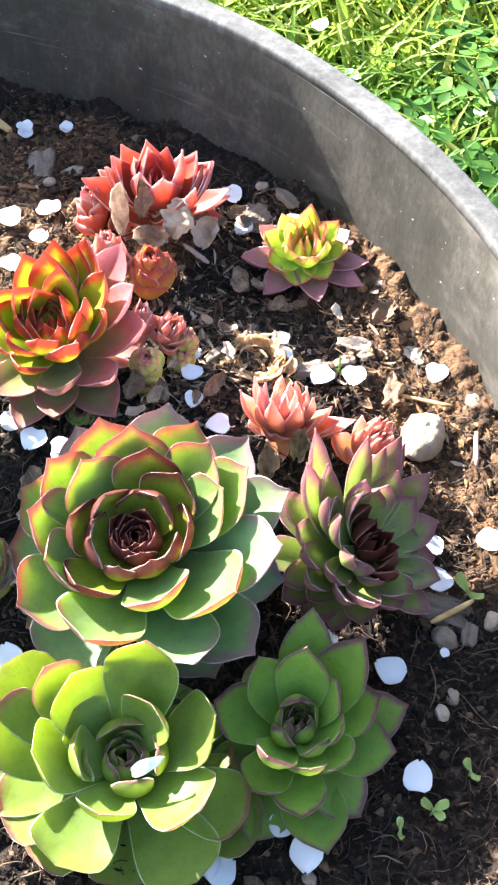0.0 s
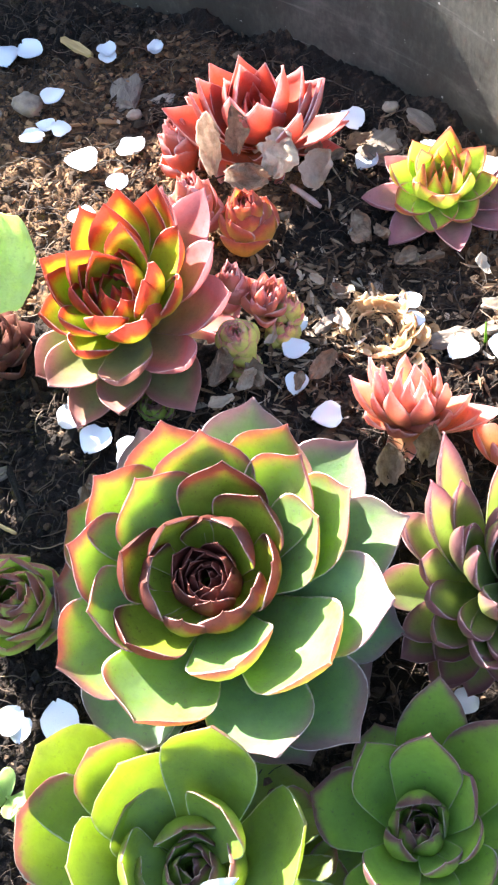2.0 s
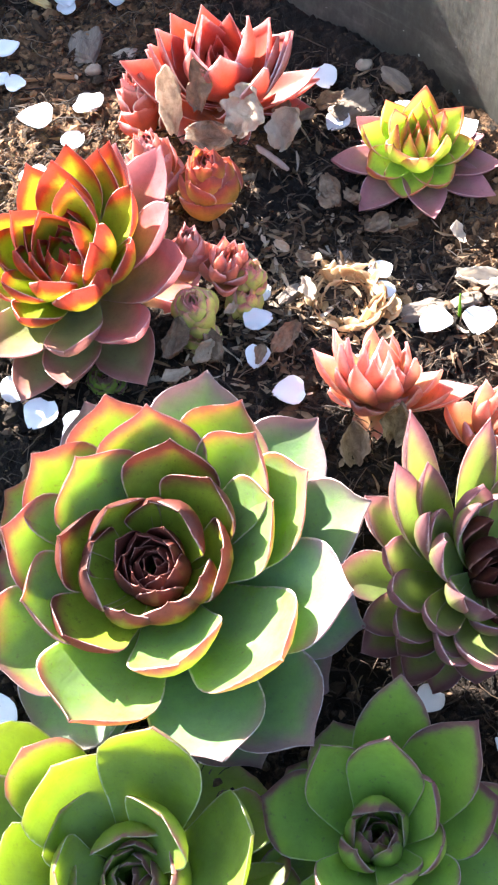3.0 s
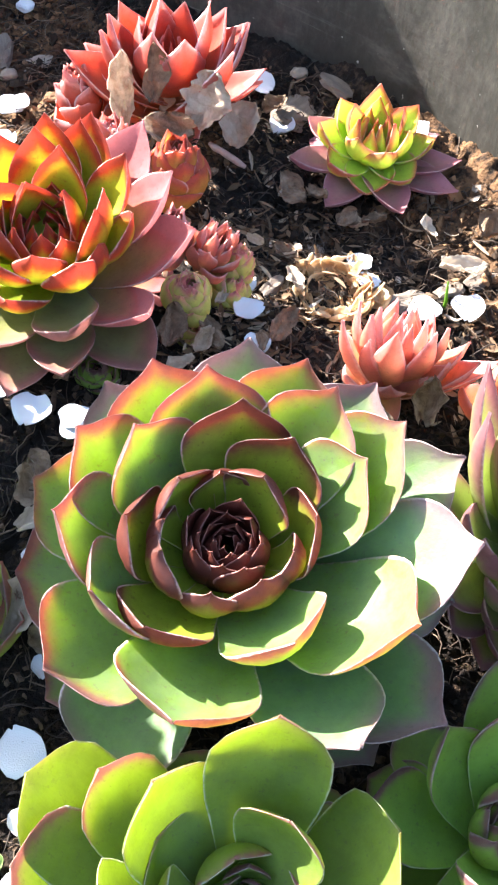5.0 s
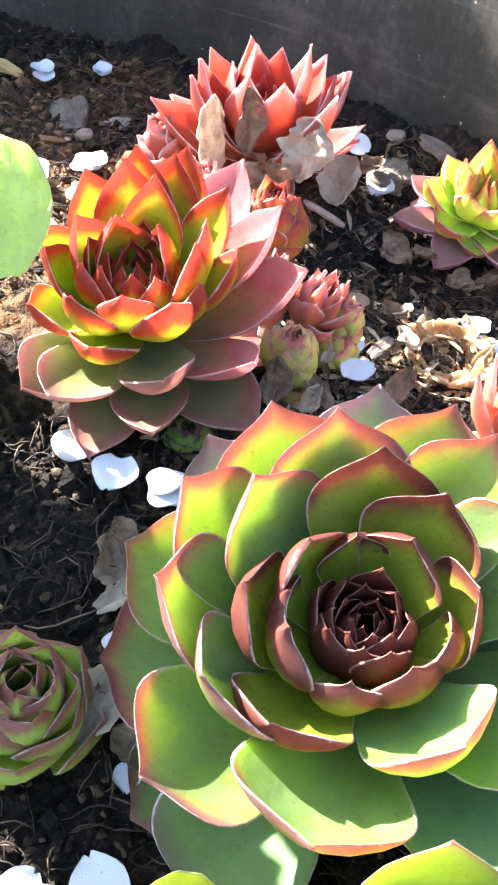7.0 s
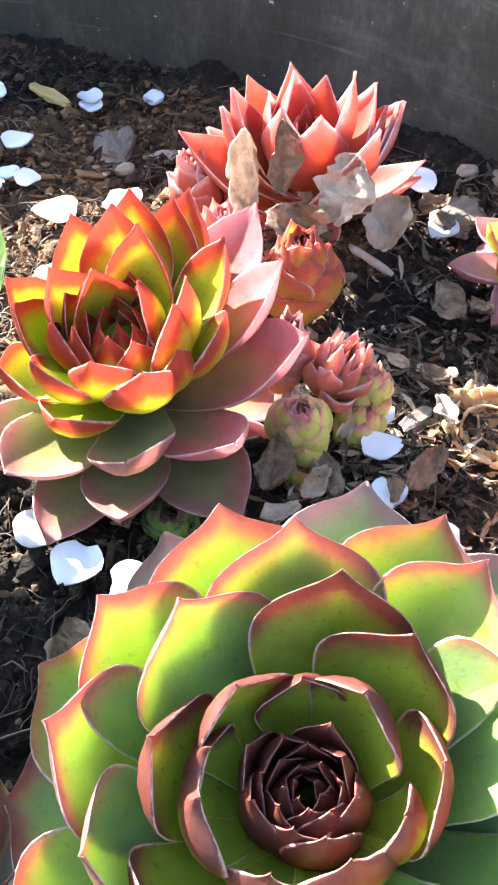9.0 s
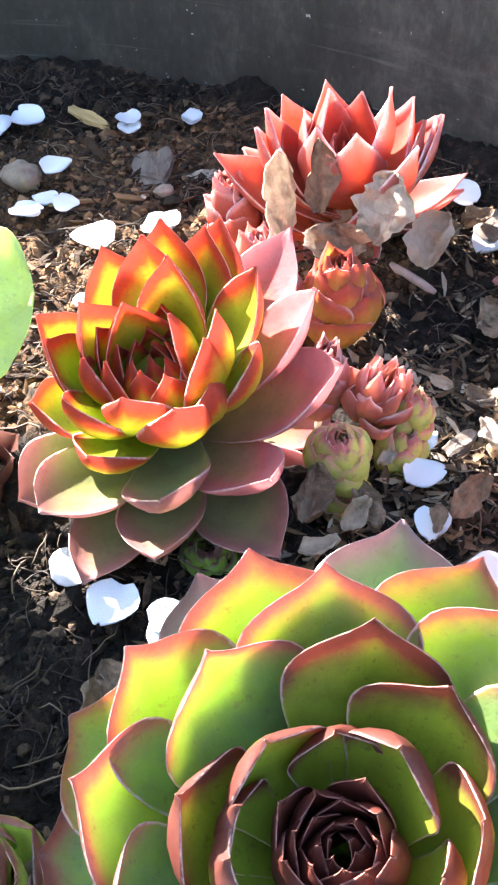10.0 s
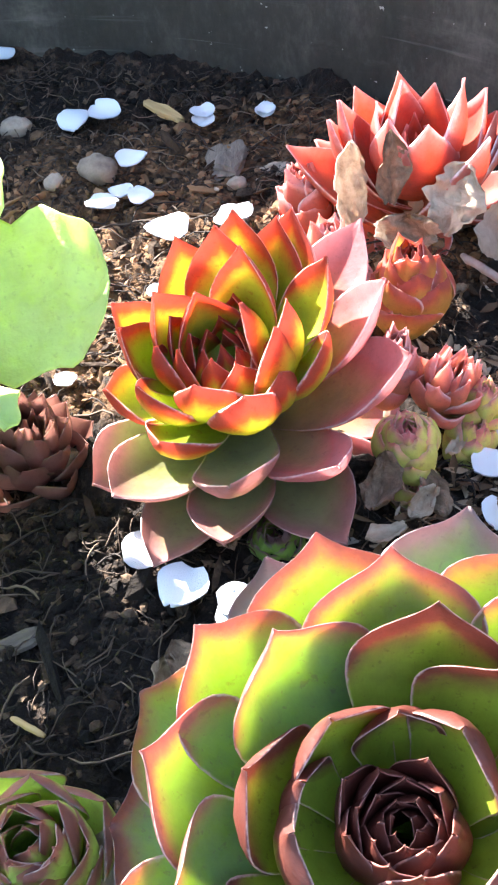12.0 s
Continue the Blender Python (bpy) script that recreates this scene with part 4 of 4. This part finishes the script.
PETALS = [(-0.1931, 0.4884, 9.2), (-0.1586, 0.4637, 10.6), (-0.1498, 0.4659, 10.5), (-0.1201, 0.4692, 7.3), (-0.1038, 0.4757, 6.3), (-0.1317, 0.4439, 8.7), (-0.1320, 0.4240, 9.4), (-0.1306, 0.4309, 6.9), (-0.1249, 0.4306, 7.6), (-0.1113, 0.4147, 11.5), (-0.0946, 0.4253, 7.3), (-0.0737, 0.3096, 8.7), (-0.0647, 0.3023, 9.6), (-0.0544, 0.3010, 7.5), (-0.1115, 0.3544, 5.4), (-0.0218, 0.3566, 7.4), (-0.0195, 0.3470, 8.0), (0.0076, 0.3750, 7.0), (0.0106, 0.3686, 6.6), (-0.0637, 0.2276, 8.1), (-0.0604, 0.2256, 6.7), (-0.0524, 0.2312, 10.6), (-0.0511, 0.2475, 5.3), (-0.0584, 0.2704, 3.9), (-0.0474, 0.2056, 7.3), (-0.0485, 0.2180, 6.3)]
MORE_PETALS = [(-0.1210, 0.4706, 7.7), (-0.1040, 0.4759, 6.2), (-0.0947, 0.4066, 7.9), (-0.1008, 0.3881, 9.5), (-0.0165, 0.3344, 7.1), (-0.0066, 0.3274, 8.6), (0.0254, 0.3620, 9.6), (0.0372, 0.3645, 9.7), (0.0669, 0.3701, 8.9), (0.0915, 0.3027, 9.3), (0.0739, 0.2997, 7.3), (0.0764, 0.2887, 9.5), (0.0638, 0.2509, 10.2), (0.0765, 0.2204, 9.9), (0.0398, 0.1975, 7.9), (0.0477, 0.1907, 10.6), (0.0205, 0.1838, 10.2), (0.0255, 0.1822, 9.5), (-0.0175, 0.4323, 8.4), (0.0218, 0.4299, 9.2), (0.0023, 0.4384, 8.4), (-0.0249, 0.4481, 9.6), (0.0433, 0.2582, 7.3), (0.0805, 0.2614, 3.3), (-0.0542, 0.3027, 7.7), (-0.0971, 0.4247, 9.1)]
for i, (x, y, mm) in enumerate(PETALS + MORE_PETALS):
    rng = random.Random(100 + i)
    ob = rest(new("petal", petal_mesh(200 + i, mm / 1000)), x, y, rng.uniform(0, 360), 0.0050, (rng.uniform(-6, 6), rng.uniform(-6, 6)))
    tagged(ob, "white blossom petal lying on the soil", "petal", "fallen blossom petals")
lone = new("petal", petal_mesh(333, 0.0085))
lone.matrix_world = pose(0.0005, 0.1985, 0.0335, 35, 30, -42) @ Matrix.Diagonal((0.5, 1.25, 1, 1))
tagged(lone, "white blossom petal caught in the lime green rosette", "petal", "fallen blossom petals")


def dry_leaf_mesh(seed, length, width, ruffle=1.0, material="dry_leaf"):
    """A crumpled papery dead leaf: pointed, arched along, rolled across, with a ragged edge."""
    rng = random.Random(seed)
    verts, faces = [], []
    n, m = (9, 7) if ruffle < 1 else (17, 11)
    curl, roll, ridge = rng.uniform(0.5, 1.9), rng.uniform(0.3, 1.1), rng.uniform(0.1, 0.4)
    place = Vector((seed * 3.7, seed * 1.3, 0))
    for side in (0, 1):
        for i in range(n):
            u = i / (n - 1)
            half = width * 0.5 * (0.10 + 1.0 * math.sin(math.pi * min(1.0, 0.08 + 0.92 * u) ** 1.2) ** 0.7)
            for j in range(m):
                v = 2 * j / (m - 1) - 1
                ragged = 1 + 0.26 * abs(v) * (noise.noise(place + Vector((u * 6, 9 + v, 0))) + 0.6 * noise.noise(place + Vector((u * 15, 5 + v, 0))))
                ragged += 0.55 * abs(v) * noise.noise(place + Vector((u * 2.4, 20 if v > 0 else 30, 0)))
                a = roll * v
                x = length * (math.sin(curl * (u - 0.5)) / curl)
                z = length * (1 - math.cos(curl * (u - 0.5))) / curl * 0.9 + half * (1 - math.cos(a)) * 1.1 + half * ridge * abs(v)
                spot = Vector((u * 3.2, v * 1.8, 0))
                crumple = width * ruffle * (0.10 * noise.noise(place + spot) + 0.09 * abs(noise.noise(place + spot * 2.3)) + 0.05 * abs(noise.noise(place + spot * 5.1)))
                verts.append((x + 0.04 * length * noise.noise(place + spot * 2 + Vector((0, 0, 8))), half * math.sin(a) / max(roll, 0.01) * ragged, z + crumple - side * 0.00025))
    off = n * m
    for i in range(n - 1):
        for j in range(m - 1):
            a = i * m + j
            faces.append((a, a + m, a + m + 1, a + 1))
            faces.append((a + off, a + 1 + off, a + m + 1 + off, a + m + off))
    return mesh_of("dry_leaf", verts, faces, material, smooth=True)


DRY = [(-0.0330, 0.4315, 8), (-0.0269, 0.4284, 7.8), (-0.0352, 0.3954, 5.4), (-0.0143, 0.4004, 5.6), (-0.0205, 0.3764, 5.2), (-0.0270, 0.3477, 6.5), (-0.0120, 0.3712, 7.7), (-0.0092, 0.3593, 8.7), (-0.0158, 0.3344, 6.8), (0.0029, 0.3914, 9.1), (-0.0296, 0.3303, 8.1), (-0.0111, 0.3712, 7), (-0.0047, 0.3982, 8.6), (0.0433, 0.3928, 17.7), (-0.0115, 0.4012, 11.9), (-0.0370, 0.3313, 13), (-0.0278, 0.3331, 10), (0.0351, 0.3755, 13.7), (-0.0588, 0.2882, 10.4), (-0.0553, 0.2801, 7.6), (-0.0558, 0.2623, 11.1), (-0.0526, 0.2568, 7.3), (-0.0323, 0.4259, 12.5), (-0.0213, 0.4363, 12.9), (-0.0593, 0.3138, 9.9), (0.0113, 0.3927, 8.2), (0.0264, 0.3941, 7.3), (-0.0340, 0.3203, 8), (-0.0124, 0.3974, 11.1), (0.0057, 0.3915, 9.4), (-0.0112, 0.3428, 10.8), (0.0523, 0.3617, 13.4), (-0.1014, 0.3282, 11.2)]
for i, (x, y, mm) in enumerate(DRY):
    rng = random.Random(400 + i)
    ob = rest(new("dry_leaf", dry_leaf_mesh(i, mm / 1000 * 1.05, mm / 1000 * 0.48, 2.6, rng.choice(("dry_leaf", "dry_leaf_brown")))), x, y, rng.uniform(0, 360), 0.0055, (rng.uniform(-30, 30), rng.uniform(-25, 25)))
    tagged(ob, "crumpled grey-brown dead leaf on the soil", "dead leaf", "dead leaves")
# dead leaves standing against the rosettes
for i, (x, y, z, mm, w, lean, turn) in enumerate(((-0.0625, 0.4105, 0.031, 23, 7, 75, 20), (-0.0375, 0.4070, 0.033, 16, 14, 62, -30), (-0.0535, 0.4110, 0.037, 17, 6.5, 80, 12), (-0.0480, 0.4040, 0.024, 9, 15, 45, 6), (-0.0270, 0.4150, 0.020, 14, 11, 50, -30), (0.0235, 0.3200, 0.026, 13, 8, 70, 0), (0.013, 0.318, 0.014, 12, 8, 50, 15), (-0.0612, 0.2875, 0.017, 12, 9, 40, 25), (-0.0572, 0.2800, 0.017, 13, 5, 30, -55), (-0.0570, 0.2575, 0.017, 15, 10, 42, -35), (-0.0520, 0.2520, 0.013, 9, 6, 25, 60))):
    ob = new("dry_leaf", dry_leaf_mesh(30 + i, mm / 1000, w / 1000, 2.4, "dry_leaf_brown" if i == 2 else "dry_leaf"))
    ob.matrix_world = pose(x, y, z, 0, 0, turn) @ pose(0, 0, 0, lean, 0, 0) @ pose(0, 0, 0, 0, 0, 90)
    tagged(ob, "large dry tan leaf leaning on a rosette", "dead leaf", "dead leaves")


def chip_mesh(seed, a, b, c, material, rough=0.22, rings=6, sides=9, boxy=0.55):
    """A broken lump, flattened and facetted."""
    rng = random.Random(seed)
    place = Vector((seed * 2.1, seed * 0.7, seed * 1.9))
    verts, faces = [], []
    for i in range(rings + 1):
        t = math.pi * i / rings
        for j in range(sides):
            p = 2 * math.pi * j / sides
            d = Vector((math.sin(t) * math.cos(p), math.sin(t) * math.sin(p), math.cos(t)))
            flat = 1 / max(abs(d.x), abs(d.y), abs(d.z)) ** boxy
            k = flat * (1 + rough * noise.noise(place + d * 1.6) + rough * 0.6 * noise.noise(place + d * 4.5)) * 0.5
            verts.append((d.x * a * k, d.y * b * k, d.z * c * k))
    for i in range(rings):
        for j in range(sides):
            p, q = i * sides + j, i * sides + (j + 1) % sides
            faces.append((p, p + sides, q + sides, q))
    return mesh_of("chip", verts, faces, material, smooth=rough < 0.3)


BARK = [(-0.1093, 0.4556, 15.1), (-0.0958, 0.4536, 7.8), (-0.0138, 0.4435, 17.1), (0.0212, 0.3670, 11.8), (-0.0025, 0.4494, 9.5), (-0.0145, 0.3608, 6.2), (0.0419, 0.4154, 5.7), (0.0819, 0.2784, 17.0), (0.0882, 0.2710, 6.7), (0.0417, 0.3792, 7.3), (0.0580, 0.3809, 7.7), (-0.0928, 0.2911, 7.0), (-0.0408, 0.3229, 7.9), (-0.0029, 0.3786, 7.7), (0.0329, 0.3726, 7.2)]
for i, (x, y, mm) in enumerate(BARK):
    rng = random.Random(500 + i)
    s = mm / 1000
    ob = rest(new("bark_chip", chip_mesh(i + 1, s * 1.15, s * rng.uniform(0.5, 0.75), s * rng.uniform(0.18, 0.30), "bark", 0.45, 9, 12, 0.8)), x, y, rng.uniform(0, 180), s * 0.07, (rng.uniform(-12, 12), rng.uniform(-12, 12)))
    tagged(ob, "weathered grey-brown chip of bark on the soil", "bark", "bark chips")
STONES = [(-0.1407, 0.4401, 9.5), (-0.1762, 0.4604, 8.0), (-0.1515, 0.4339, 5.1), (-0.1026, 0.4441, 4.6), (-0.1469, 0.4446, 4.5), (0.0653, 0.3443, 16.8), (0.0809, 0.2688, 7.8), (0.0815, 0.3604, 5.8), (-0.0140, 0.4567, 4.8), (0.0822, 0.2426, 4.7), (0.0949, 0.2761, 5.6), (0.0853, 0.2495, 4.7), (0.0499, 0.1860, 4.1)]
for i, (x, y, mm) in enumerate(STONES):
    rng = random.Random(600 + i)
    s = mm / 1000
    ob = rest(new("stone", chip_mesh(40 + i, s * 1.2, s * 0.9, s * 0.75, "stone", 0.2, 14, 20, 0.15)), x, y, 75 if s > 0.01 else rng.uniform(0, 180), s * 0.22)
    tagged(ob, "rough pale tan stone half set in the soil" if s > 0.01 else "small rounded tan pebble on the soil", "stone", "stones")


def strand(points, radius, sides=5, wobble=0.12):
    """A thin bent stick through the points."""
    verts, faces = [], []
    for i, p in enumerate(points):
        q, o = points[min(i + 1, len(points) - 1)], points[max(i - 1, 0)]
        t = (Vector(q) - Vector(o)).normalized()
        a = t.orthogonal().normalized()
        b = t.cross(a)
        r = radius * (1 + wobble * math.sin(i * 2.3)) * (0.55 if i in (0, len(points) - 1) else 1)
        verts += [Vector(p) + r * (a * math.cos(6.283 * k / sides) + b * math.sin(6.283 * k / sides)) for k in range(sides)]
    for i in range(len(points) - 1):
        for k in range(sides):
            p, q = i * sides + k, i * sides + (k + 1) % sides
            faces.append((p, q, q + sides, p + sides))
    faces += [tuple(range(sides))[::-1], tuple(range(len(verts) - sides, len(verts)))]
    return verts, faces


def stick(x0, y0, x1, y1, radius, material, label, seed):
    rng = random.Random(seed)
    pts = []
    for k in range(7):
        t = k / 6
        x, y = x0 + (x1 - x0) * t + rng.uniform(-1, 1) * radius * 0.18, y0 + (y1 - y0) * t + rng.uniform(-1, 1) * radius * 0.18
        pts.append((x, y, 0.0035 + soil_height(x, y) + radius))
    v, f = strand(pts, radius, 7, 0.05)
    tagged(new("stick", mesh_of("stick", v, f, material)), label, "stick", "sticks")


splinter = rest(new("wood_splinter", chip_mesh(77, 0.0150, 0.0030, 0.0022, "straw", 0.35, 8, 8, 0.8)), -0.1341, 0.4731, -23, 0.002, (8, 5))
tagged(splinter, "short split straw-coloured piece of wood on the soil", "wood", "sticks")
stick(-0.0373, 0.4108, -0.0261, 0.4055, 0.001, "fibre_pale", "thin pinkish dry flower stalk on the soil", 2)
stick(0.0496, 0.3552, 0.0562, 0.3641, 0.0012, "straw", "short straw-coloured stick on the soil", 3)
stick(0.0755, 0.2718, 0.0883, 0.2819, 0.001, "straw", "split pale stick beside a pebble", 4)
stick(-0.0861, 0.2765, -0.0791, 0.2748, 0.0006, "straw", "thin straw stalk on dark soil", 5)
stick(0.0832, 0.3457, 0.0845, 0.3322, 0.001, "fibre_pale", "thin dry stalk on sunlit soil", 6)
stick(0.0535, 0.3613, 0.0739, 0.3567, 0.0007, "straw", "bent pale straw on the soil", 7)


def build_nest():
    """The dried-up remains of an old rosette: a ring of curled papery scales."""
    rng = random.Random(77)
    ob = new("dead_rosette")
    ob.location = (0.0018, 0.3625, 0.006)
    tagged(ob, "dried-up straw-brown husk of a dead rosette", "dead rosette")
    for ring, (count, r0, up, lean) in enumerate(((26, 0.0150, 0.000, -18), (24, 0.0125, 0.003, 25), (20, 0.0100, 0.005, 55), (16, 0.0075, 0.004, 70), (10, 0.0035, 0.0015, 0))):
        for k in range(count):
            a = 360 * (k + 0.5 * (ring % 2)) / count + rng.uniform(-6, 6)
            scale = part("scale", dry_leaf_mesh(60 + ring * 35 + k, rng.uniform(0.006, 0.011), rng.uniform(0.0020, 0.0046), 0.9, "husk"), ob)
            along = 90 if rng.random() < 0.6 else rng.uniform(-20, 30)
            scale.matrix_local = pose(0, 0, 0, 0, 0, a) @ pose(r0, 0, up + rng.uniform(0, 0.0015), 0, -lean + rng.uniform(-15, 15), 0) @ pose(0, 0, 0, rng.uniform(-25, 25), 0, along + rng.uniform(-22, 22))


build_nest()


def seedling(x, y, size, leaves, label, seed, lift=0.004):
    rng = random.Random(seed)
    ob = new("seedling")
    ob.location = (x, y, soil_height(x, y))
    tagged(ob, label, "seedling", "seedlings")
    v, f = strand([(0, 0, -0.002), (0.0003, 0, lift * 0.5), (0, 0.0002, lift)], 0.0005)
    part("stem", mesh_of("stem", v, f, "leaf_seedling"), ob)
    turn = rng.uniform(0, 360)
    for k in range(leaves):
        part("leaf", leaf_mesh(turn + k * (180 if leaves == 2 else 137.5) + rng.uniform(-12, 12), size * 0.5, lift + size * rng.uniform(0.12, 0.4), 0.0004, lift - 0.001, size * 0.36, 0.0009, 0.1, BROAD, "leaf_seedling", rng, 0.6, 0.5), ob)


for i, (x, y, mm, n) in enumerate(((0.0863, 0.2855, 11.4, 2), (0.0918, 0.2249, 7.5, 2), (0.0822, 0.2118, 8.1, 3), (0.0733, 0.2040, 5.9, 2), (-0.0587, 0.2100, 11.6, 5), (-0.0524, 0.2073, 7.3, 4))):
    seedling(x, y, mm / 1000, n, "pale green seedling with small rounded leaves in the soil", 70 + i)
v, f = strand([(0.0315, 0.367, 0.002), (0.0317, 0.3675, 0.009), (0.0310, 0.369, 0.015)], 0.0005)
tagged(new("grass_blade", mesh_of("grass_blade", v, f, "grass")), "single thin green grass shoot in the soil", "grass")


def free_of_plants(x, y):
    return all((x - px) ** 2 + (y - py) ** 2 > r * r for px, py, r in ((-0.017, 0.264, 0.022), (-0.07, 0.35, 0.036), (-0.007, 0.202, 0.022), (0.04, 0.222, 0.018), (0.045, 0.29, 0.018)))


def scatter_crumbs():
    """Crumbs, grit and wood bits all over the soil, in one sheet of loose pieces."""
    rng = np.random.RandomState(3)
    g = (1 + 5 ** 0.5) / 2
    ico = np.array([(-1, g, 0), (1, g, 0), (-1, -g, 0), (1, -g, 0), (0, -1, g), (0, 1, g), (0, -1, -g), (0, 1, -g), (g, 0, -1), (g, 0, 1), (-g, 0, -1), (-g, 0, 1)]) / 1.9
    tri = [(0, 11, 5), (0, 5, 1), (0, 1, 7), (0, 7, 10), (0, 10, 11), (1, 5, 9), (5, 11, 4), (11, 10, 2), (10, 7, 6), (7, 1, 8), (3, 9, 4), (3, 4, 2), (3, 2, 6), (3, 6, 8), (3, 8, 9), (4, 9, 5), (2, 4, 11), (6, 2, 10), (8, 6, 7), (9, 8, 1)]
    verts, faces = [], []
    made = 0
    while made < 40000:
        x, y = rng.uniform(-0.26, 0.135), rng.uniform(0.15, 0.545)
        if (x - CX) ** 2 + (y - CY) ** 2 > (RADIUS - 0.002) ** 2 or not free_of_plants(x, y):
            continue
        size = 0.0004 + 0.0012 * rng.rand() ** 2.6 + (0.0022 * rng.rand() if rng.rand() < 0.025 else 0)
        shape = np.array((1, rng.uniform(0.5, 1), rng.uniform(0.35, 0.8)))
        if rng.rand() < 0.28:
            shape = np.array((rng.uniform(1.5, 2.8), rng.uniform(0.3, 0.7), rng.uniform(0.2, 0.4)))
        p = ico * rng.uniform(0.5, 1.4, (12, 1)) * size * shape
        a, b = rng.uniform(0, 6.283), rng.uniform(-0.6, 0.6)
        rot = np.array(Euler((b, rng.uniform(-0.5, 0.5), a)).to_matrix())
        p = p @ rot.T + (x, y, ground_at(x, y) + size * 0.25)
        k = len(verts)
        verts.extend(p.tolist())
        faces.extend((k + i, k + j, k + l) for i, j, l in tri)
        made += 1
    tagged(new("soil_crumbs", mesh_of("soil_crumbs", verts, faces, "crumb", smooth=False)), "loose brown soil crumbs and wood bits", "soil", kind="stuff")


def scatter_fibres():
    rng = random.Random(12)
    verts, faces = [], []
    made = 0
    while made < 6000:
        x, y = rng.uniform(-0.24, 0.13), rng.uniform(0.16, 0.535)
        if (x - CX) ** 2 + (y - CY) ** 2 > (RADIUS - 0.006) ** 2 or not free_of_plants(x, y):
            continue
        long = rng.random() < 0.10
        length = rng.uniform(0.008, 0.017) if long else rng.uniform(0.003, 0.010)
        radius = rng.uniform(0.00012, 0.00026) if long else rng.uniform(0.00008, 0.00019)
        a, bend = rng.uniform(0, 6.283), rng.uniform(-1.6, 1.6)
        pts, px, py, hump = [], x, y, rng.uniform(0.0002, 0.0020)
        for k in range(6):
            t = k / 5
            pts.append((px, py, ground_at(px, py) * 0.5 + (soil_height(px, py) + 0.0012) * 0.5 + 0.0006 + hump * math.sin(math.pi * t)))
            px, py = px + math.cos(a) * length / 5, py + math.sin(a) * length / 5
            a += bend * 0.25 + rng.uniform(-0.35, 0.35)
        v, f = strand(pts, radius, 4)
        k = len(verts)
        verts.extend(v)
        faces.extend(tuple(i + k for i in face) for face in f)
        made += 1
    tagged(new("root_fibres", mesh_of("root_fibres", verts, faces, "fibre")), "fine dry root fibres tangled in the soil", "roots", kind="stuff")


def scatter_litter():
    """Small dry flakes and shreds of dead leaf among the far plants and along their feet."""
    rng = random.Random(21)
    verts, faces, made = [], [], 0
    spots = ((0.0, 0.375, 0.034, 5), (0.030, 0.365, 0.026, 3), (-0.030, 0.405, 0.024, 3), (-0.090, 0.405, 0.030, 2), (-0.036, 0.335, 0.014, 3), (0.070, 0.330, 0.030, 2), (-0.01, 0.43, 0.03, 2), (-0.025, 0.368, 0.012, 4), (-0.020, 0.345, 0.010, 3), (0.040, 0.380, 0.02, 2))
    bag = [spot for spot in spots for _ in range(spot[3])]
    while made < 800:
        px, py, spread, _ = rng.choice(bag)
        x, y = rng.gauss(px, spread), rng.gauss(py, spread)
        if math.hypot(x - CX, y - CY) > RADIUS - 0.008 or not free_of_plants(x, y):
            continue
        long, wide = rng.uniform(0.0016, 0.0070), rng.uniform(0.0005, 0.0018)
        turn = pose(x, y, ground_at(x, y) + 0.0012, rng.uniform(-35, 35), rng.uniform(-35, 35), rng.uniform(0, 360))
        bend, k = rng.uniform(-0.4, 0.9), len(verts)
        for i in range(4):
            u = i / 3 - 0.5
            half = wide * rng.uniform(0.5, 1.2) * (0.25 if i in (0, 3) else 1.0)
            for v in (-1, 0, 1):
                verts.append(turn @ Vector((u * long, v * half * 0.5, long * bend * u * u + 0.25 * wide * v * v)))
        for i in range(3):
            faces += [(k + 3 * i, k + 3 * i + 3, k + 3 * i + 4, k + 3 * i + 1), (k + 3 * i + 1, k + 3 * i + 4, k + 3 * i + 5, k + 3 * i + 2)]
        made += 1
    tagged(new("leaf_litter", mesh_of("leaf_litter", verts, faces, "litter")), "small pale shreds of dead leaf on the soil", "litter", kind="stuff")


scatter_crumbs()
scatter_fibres()
scatter_litter()
scatter_lawn()
for i in range(26):
    rng = random.Random(900 + i)
    x, y = rng.uniform(-0.05, 0.2), rng.uniform(0.62, 1.0)
    ob = new("petal", petal_mesh(700 + i, rng.uniform(0.010, 0.014)))
    ob.matrix_world = pose(x, y, LAWN + rng.uniform(0.035, 0.055), rng.uniform(-30, 30), rng.uniform(-30, 30), rng.uniform(0, 360))
    tagged(ob, "white blossom petal fallen on the grass", "petal", "petals on the lawn")
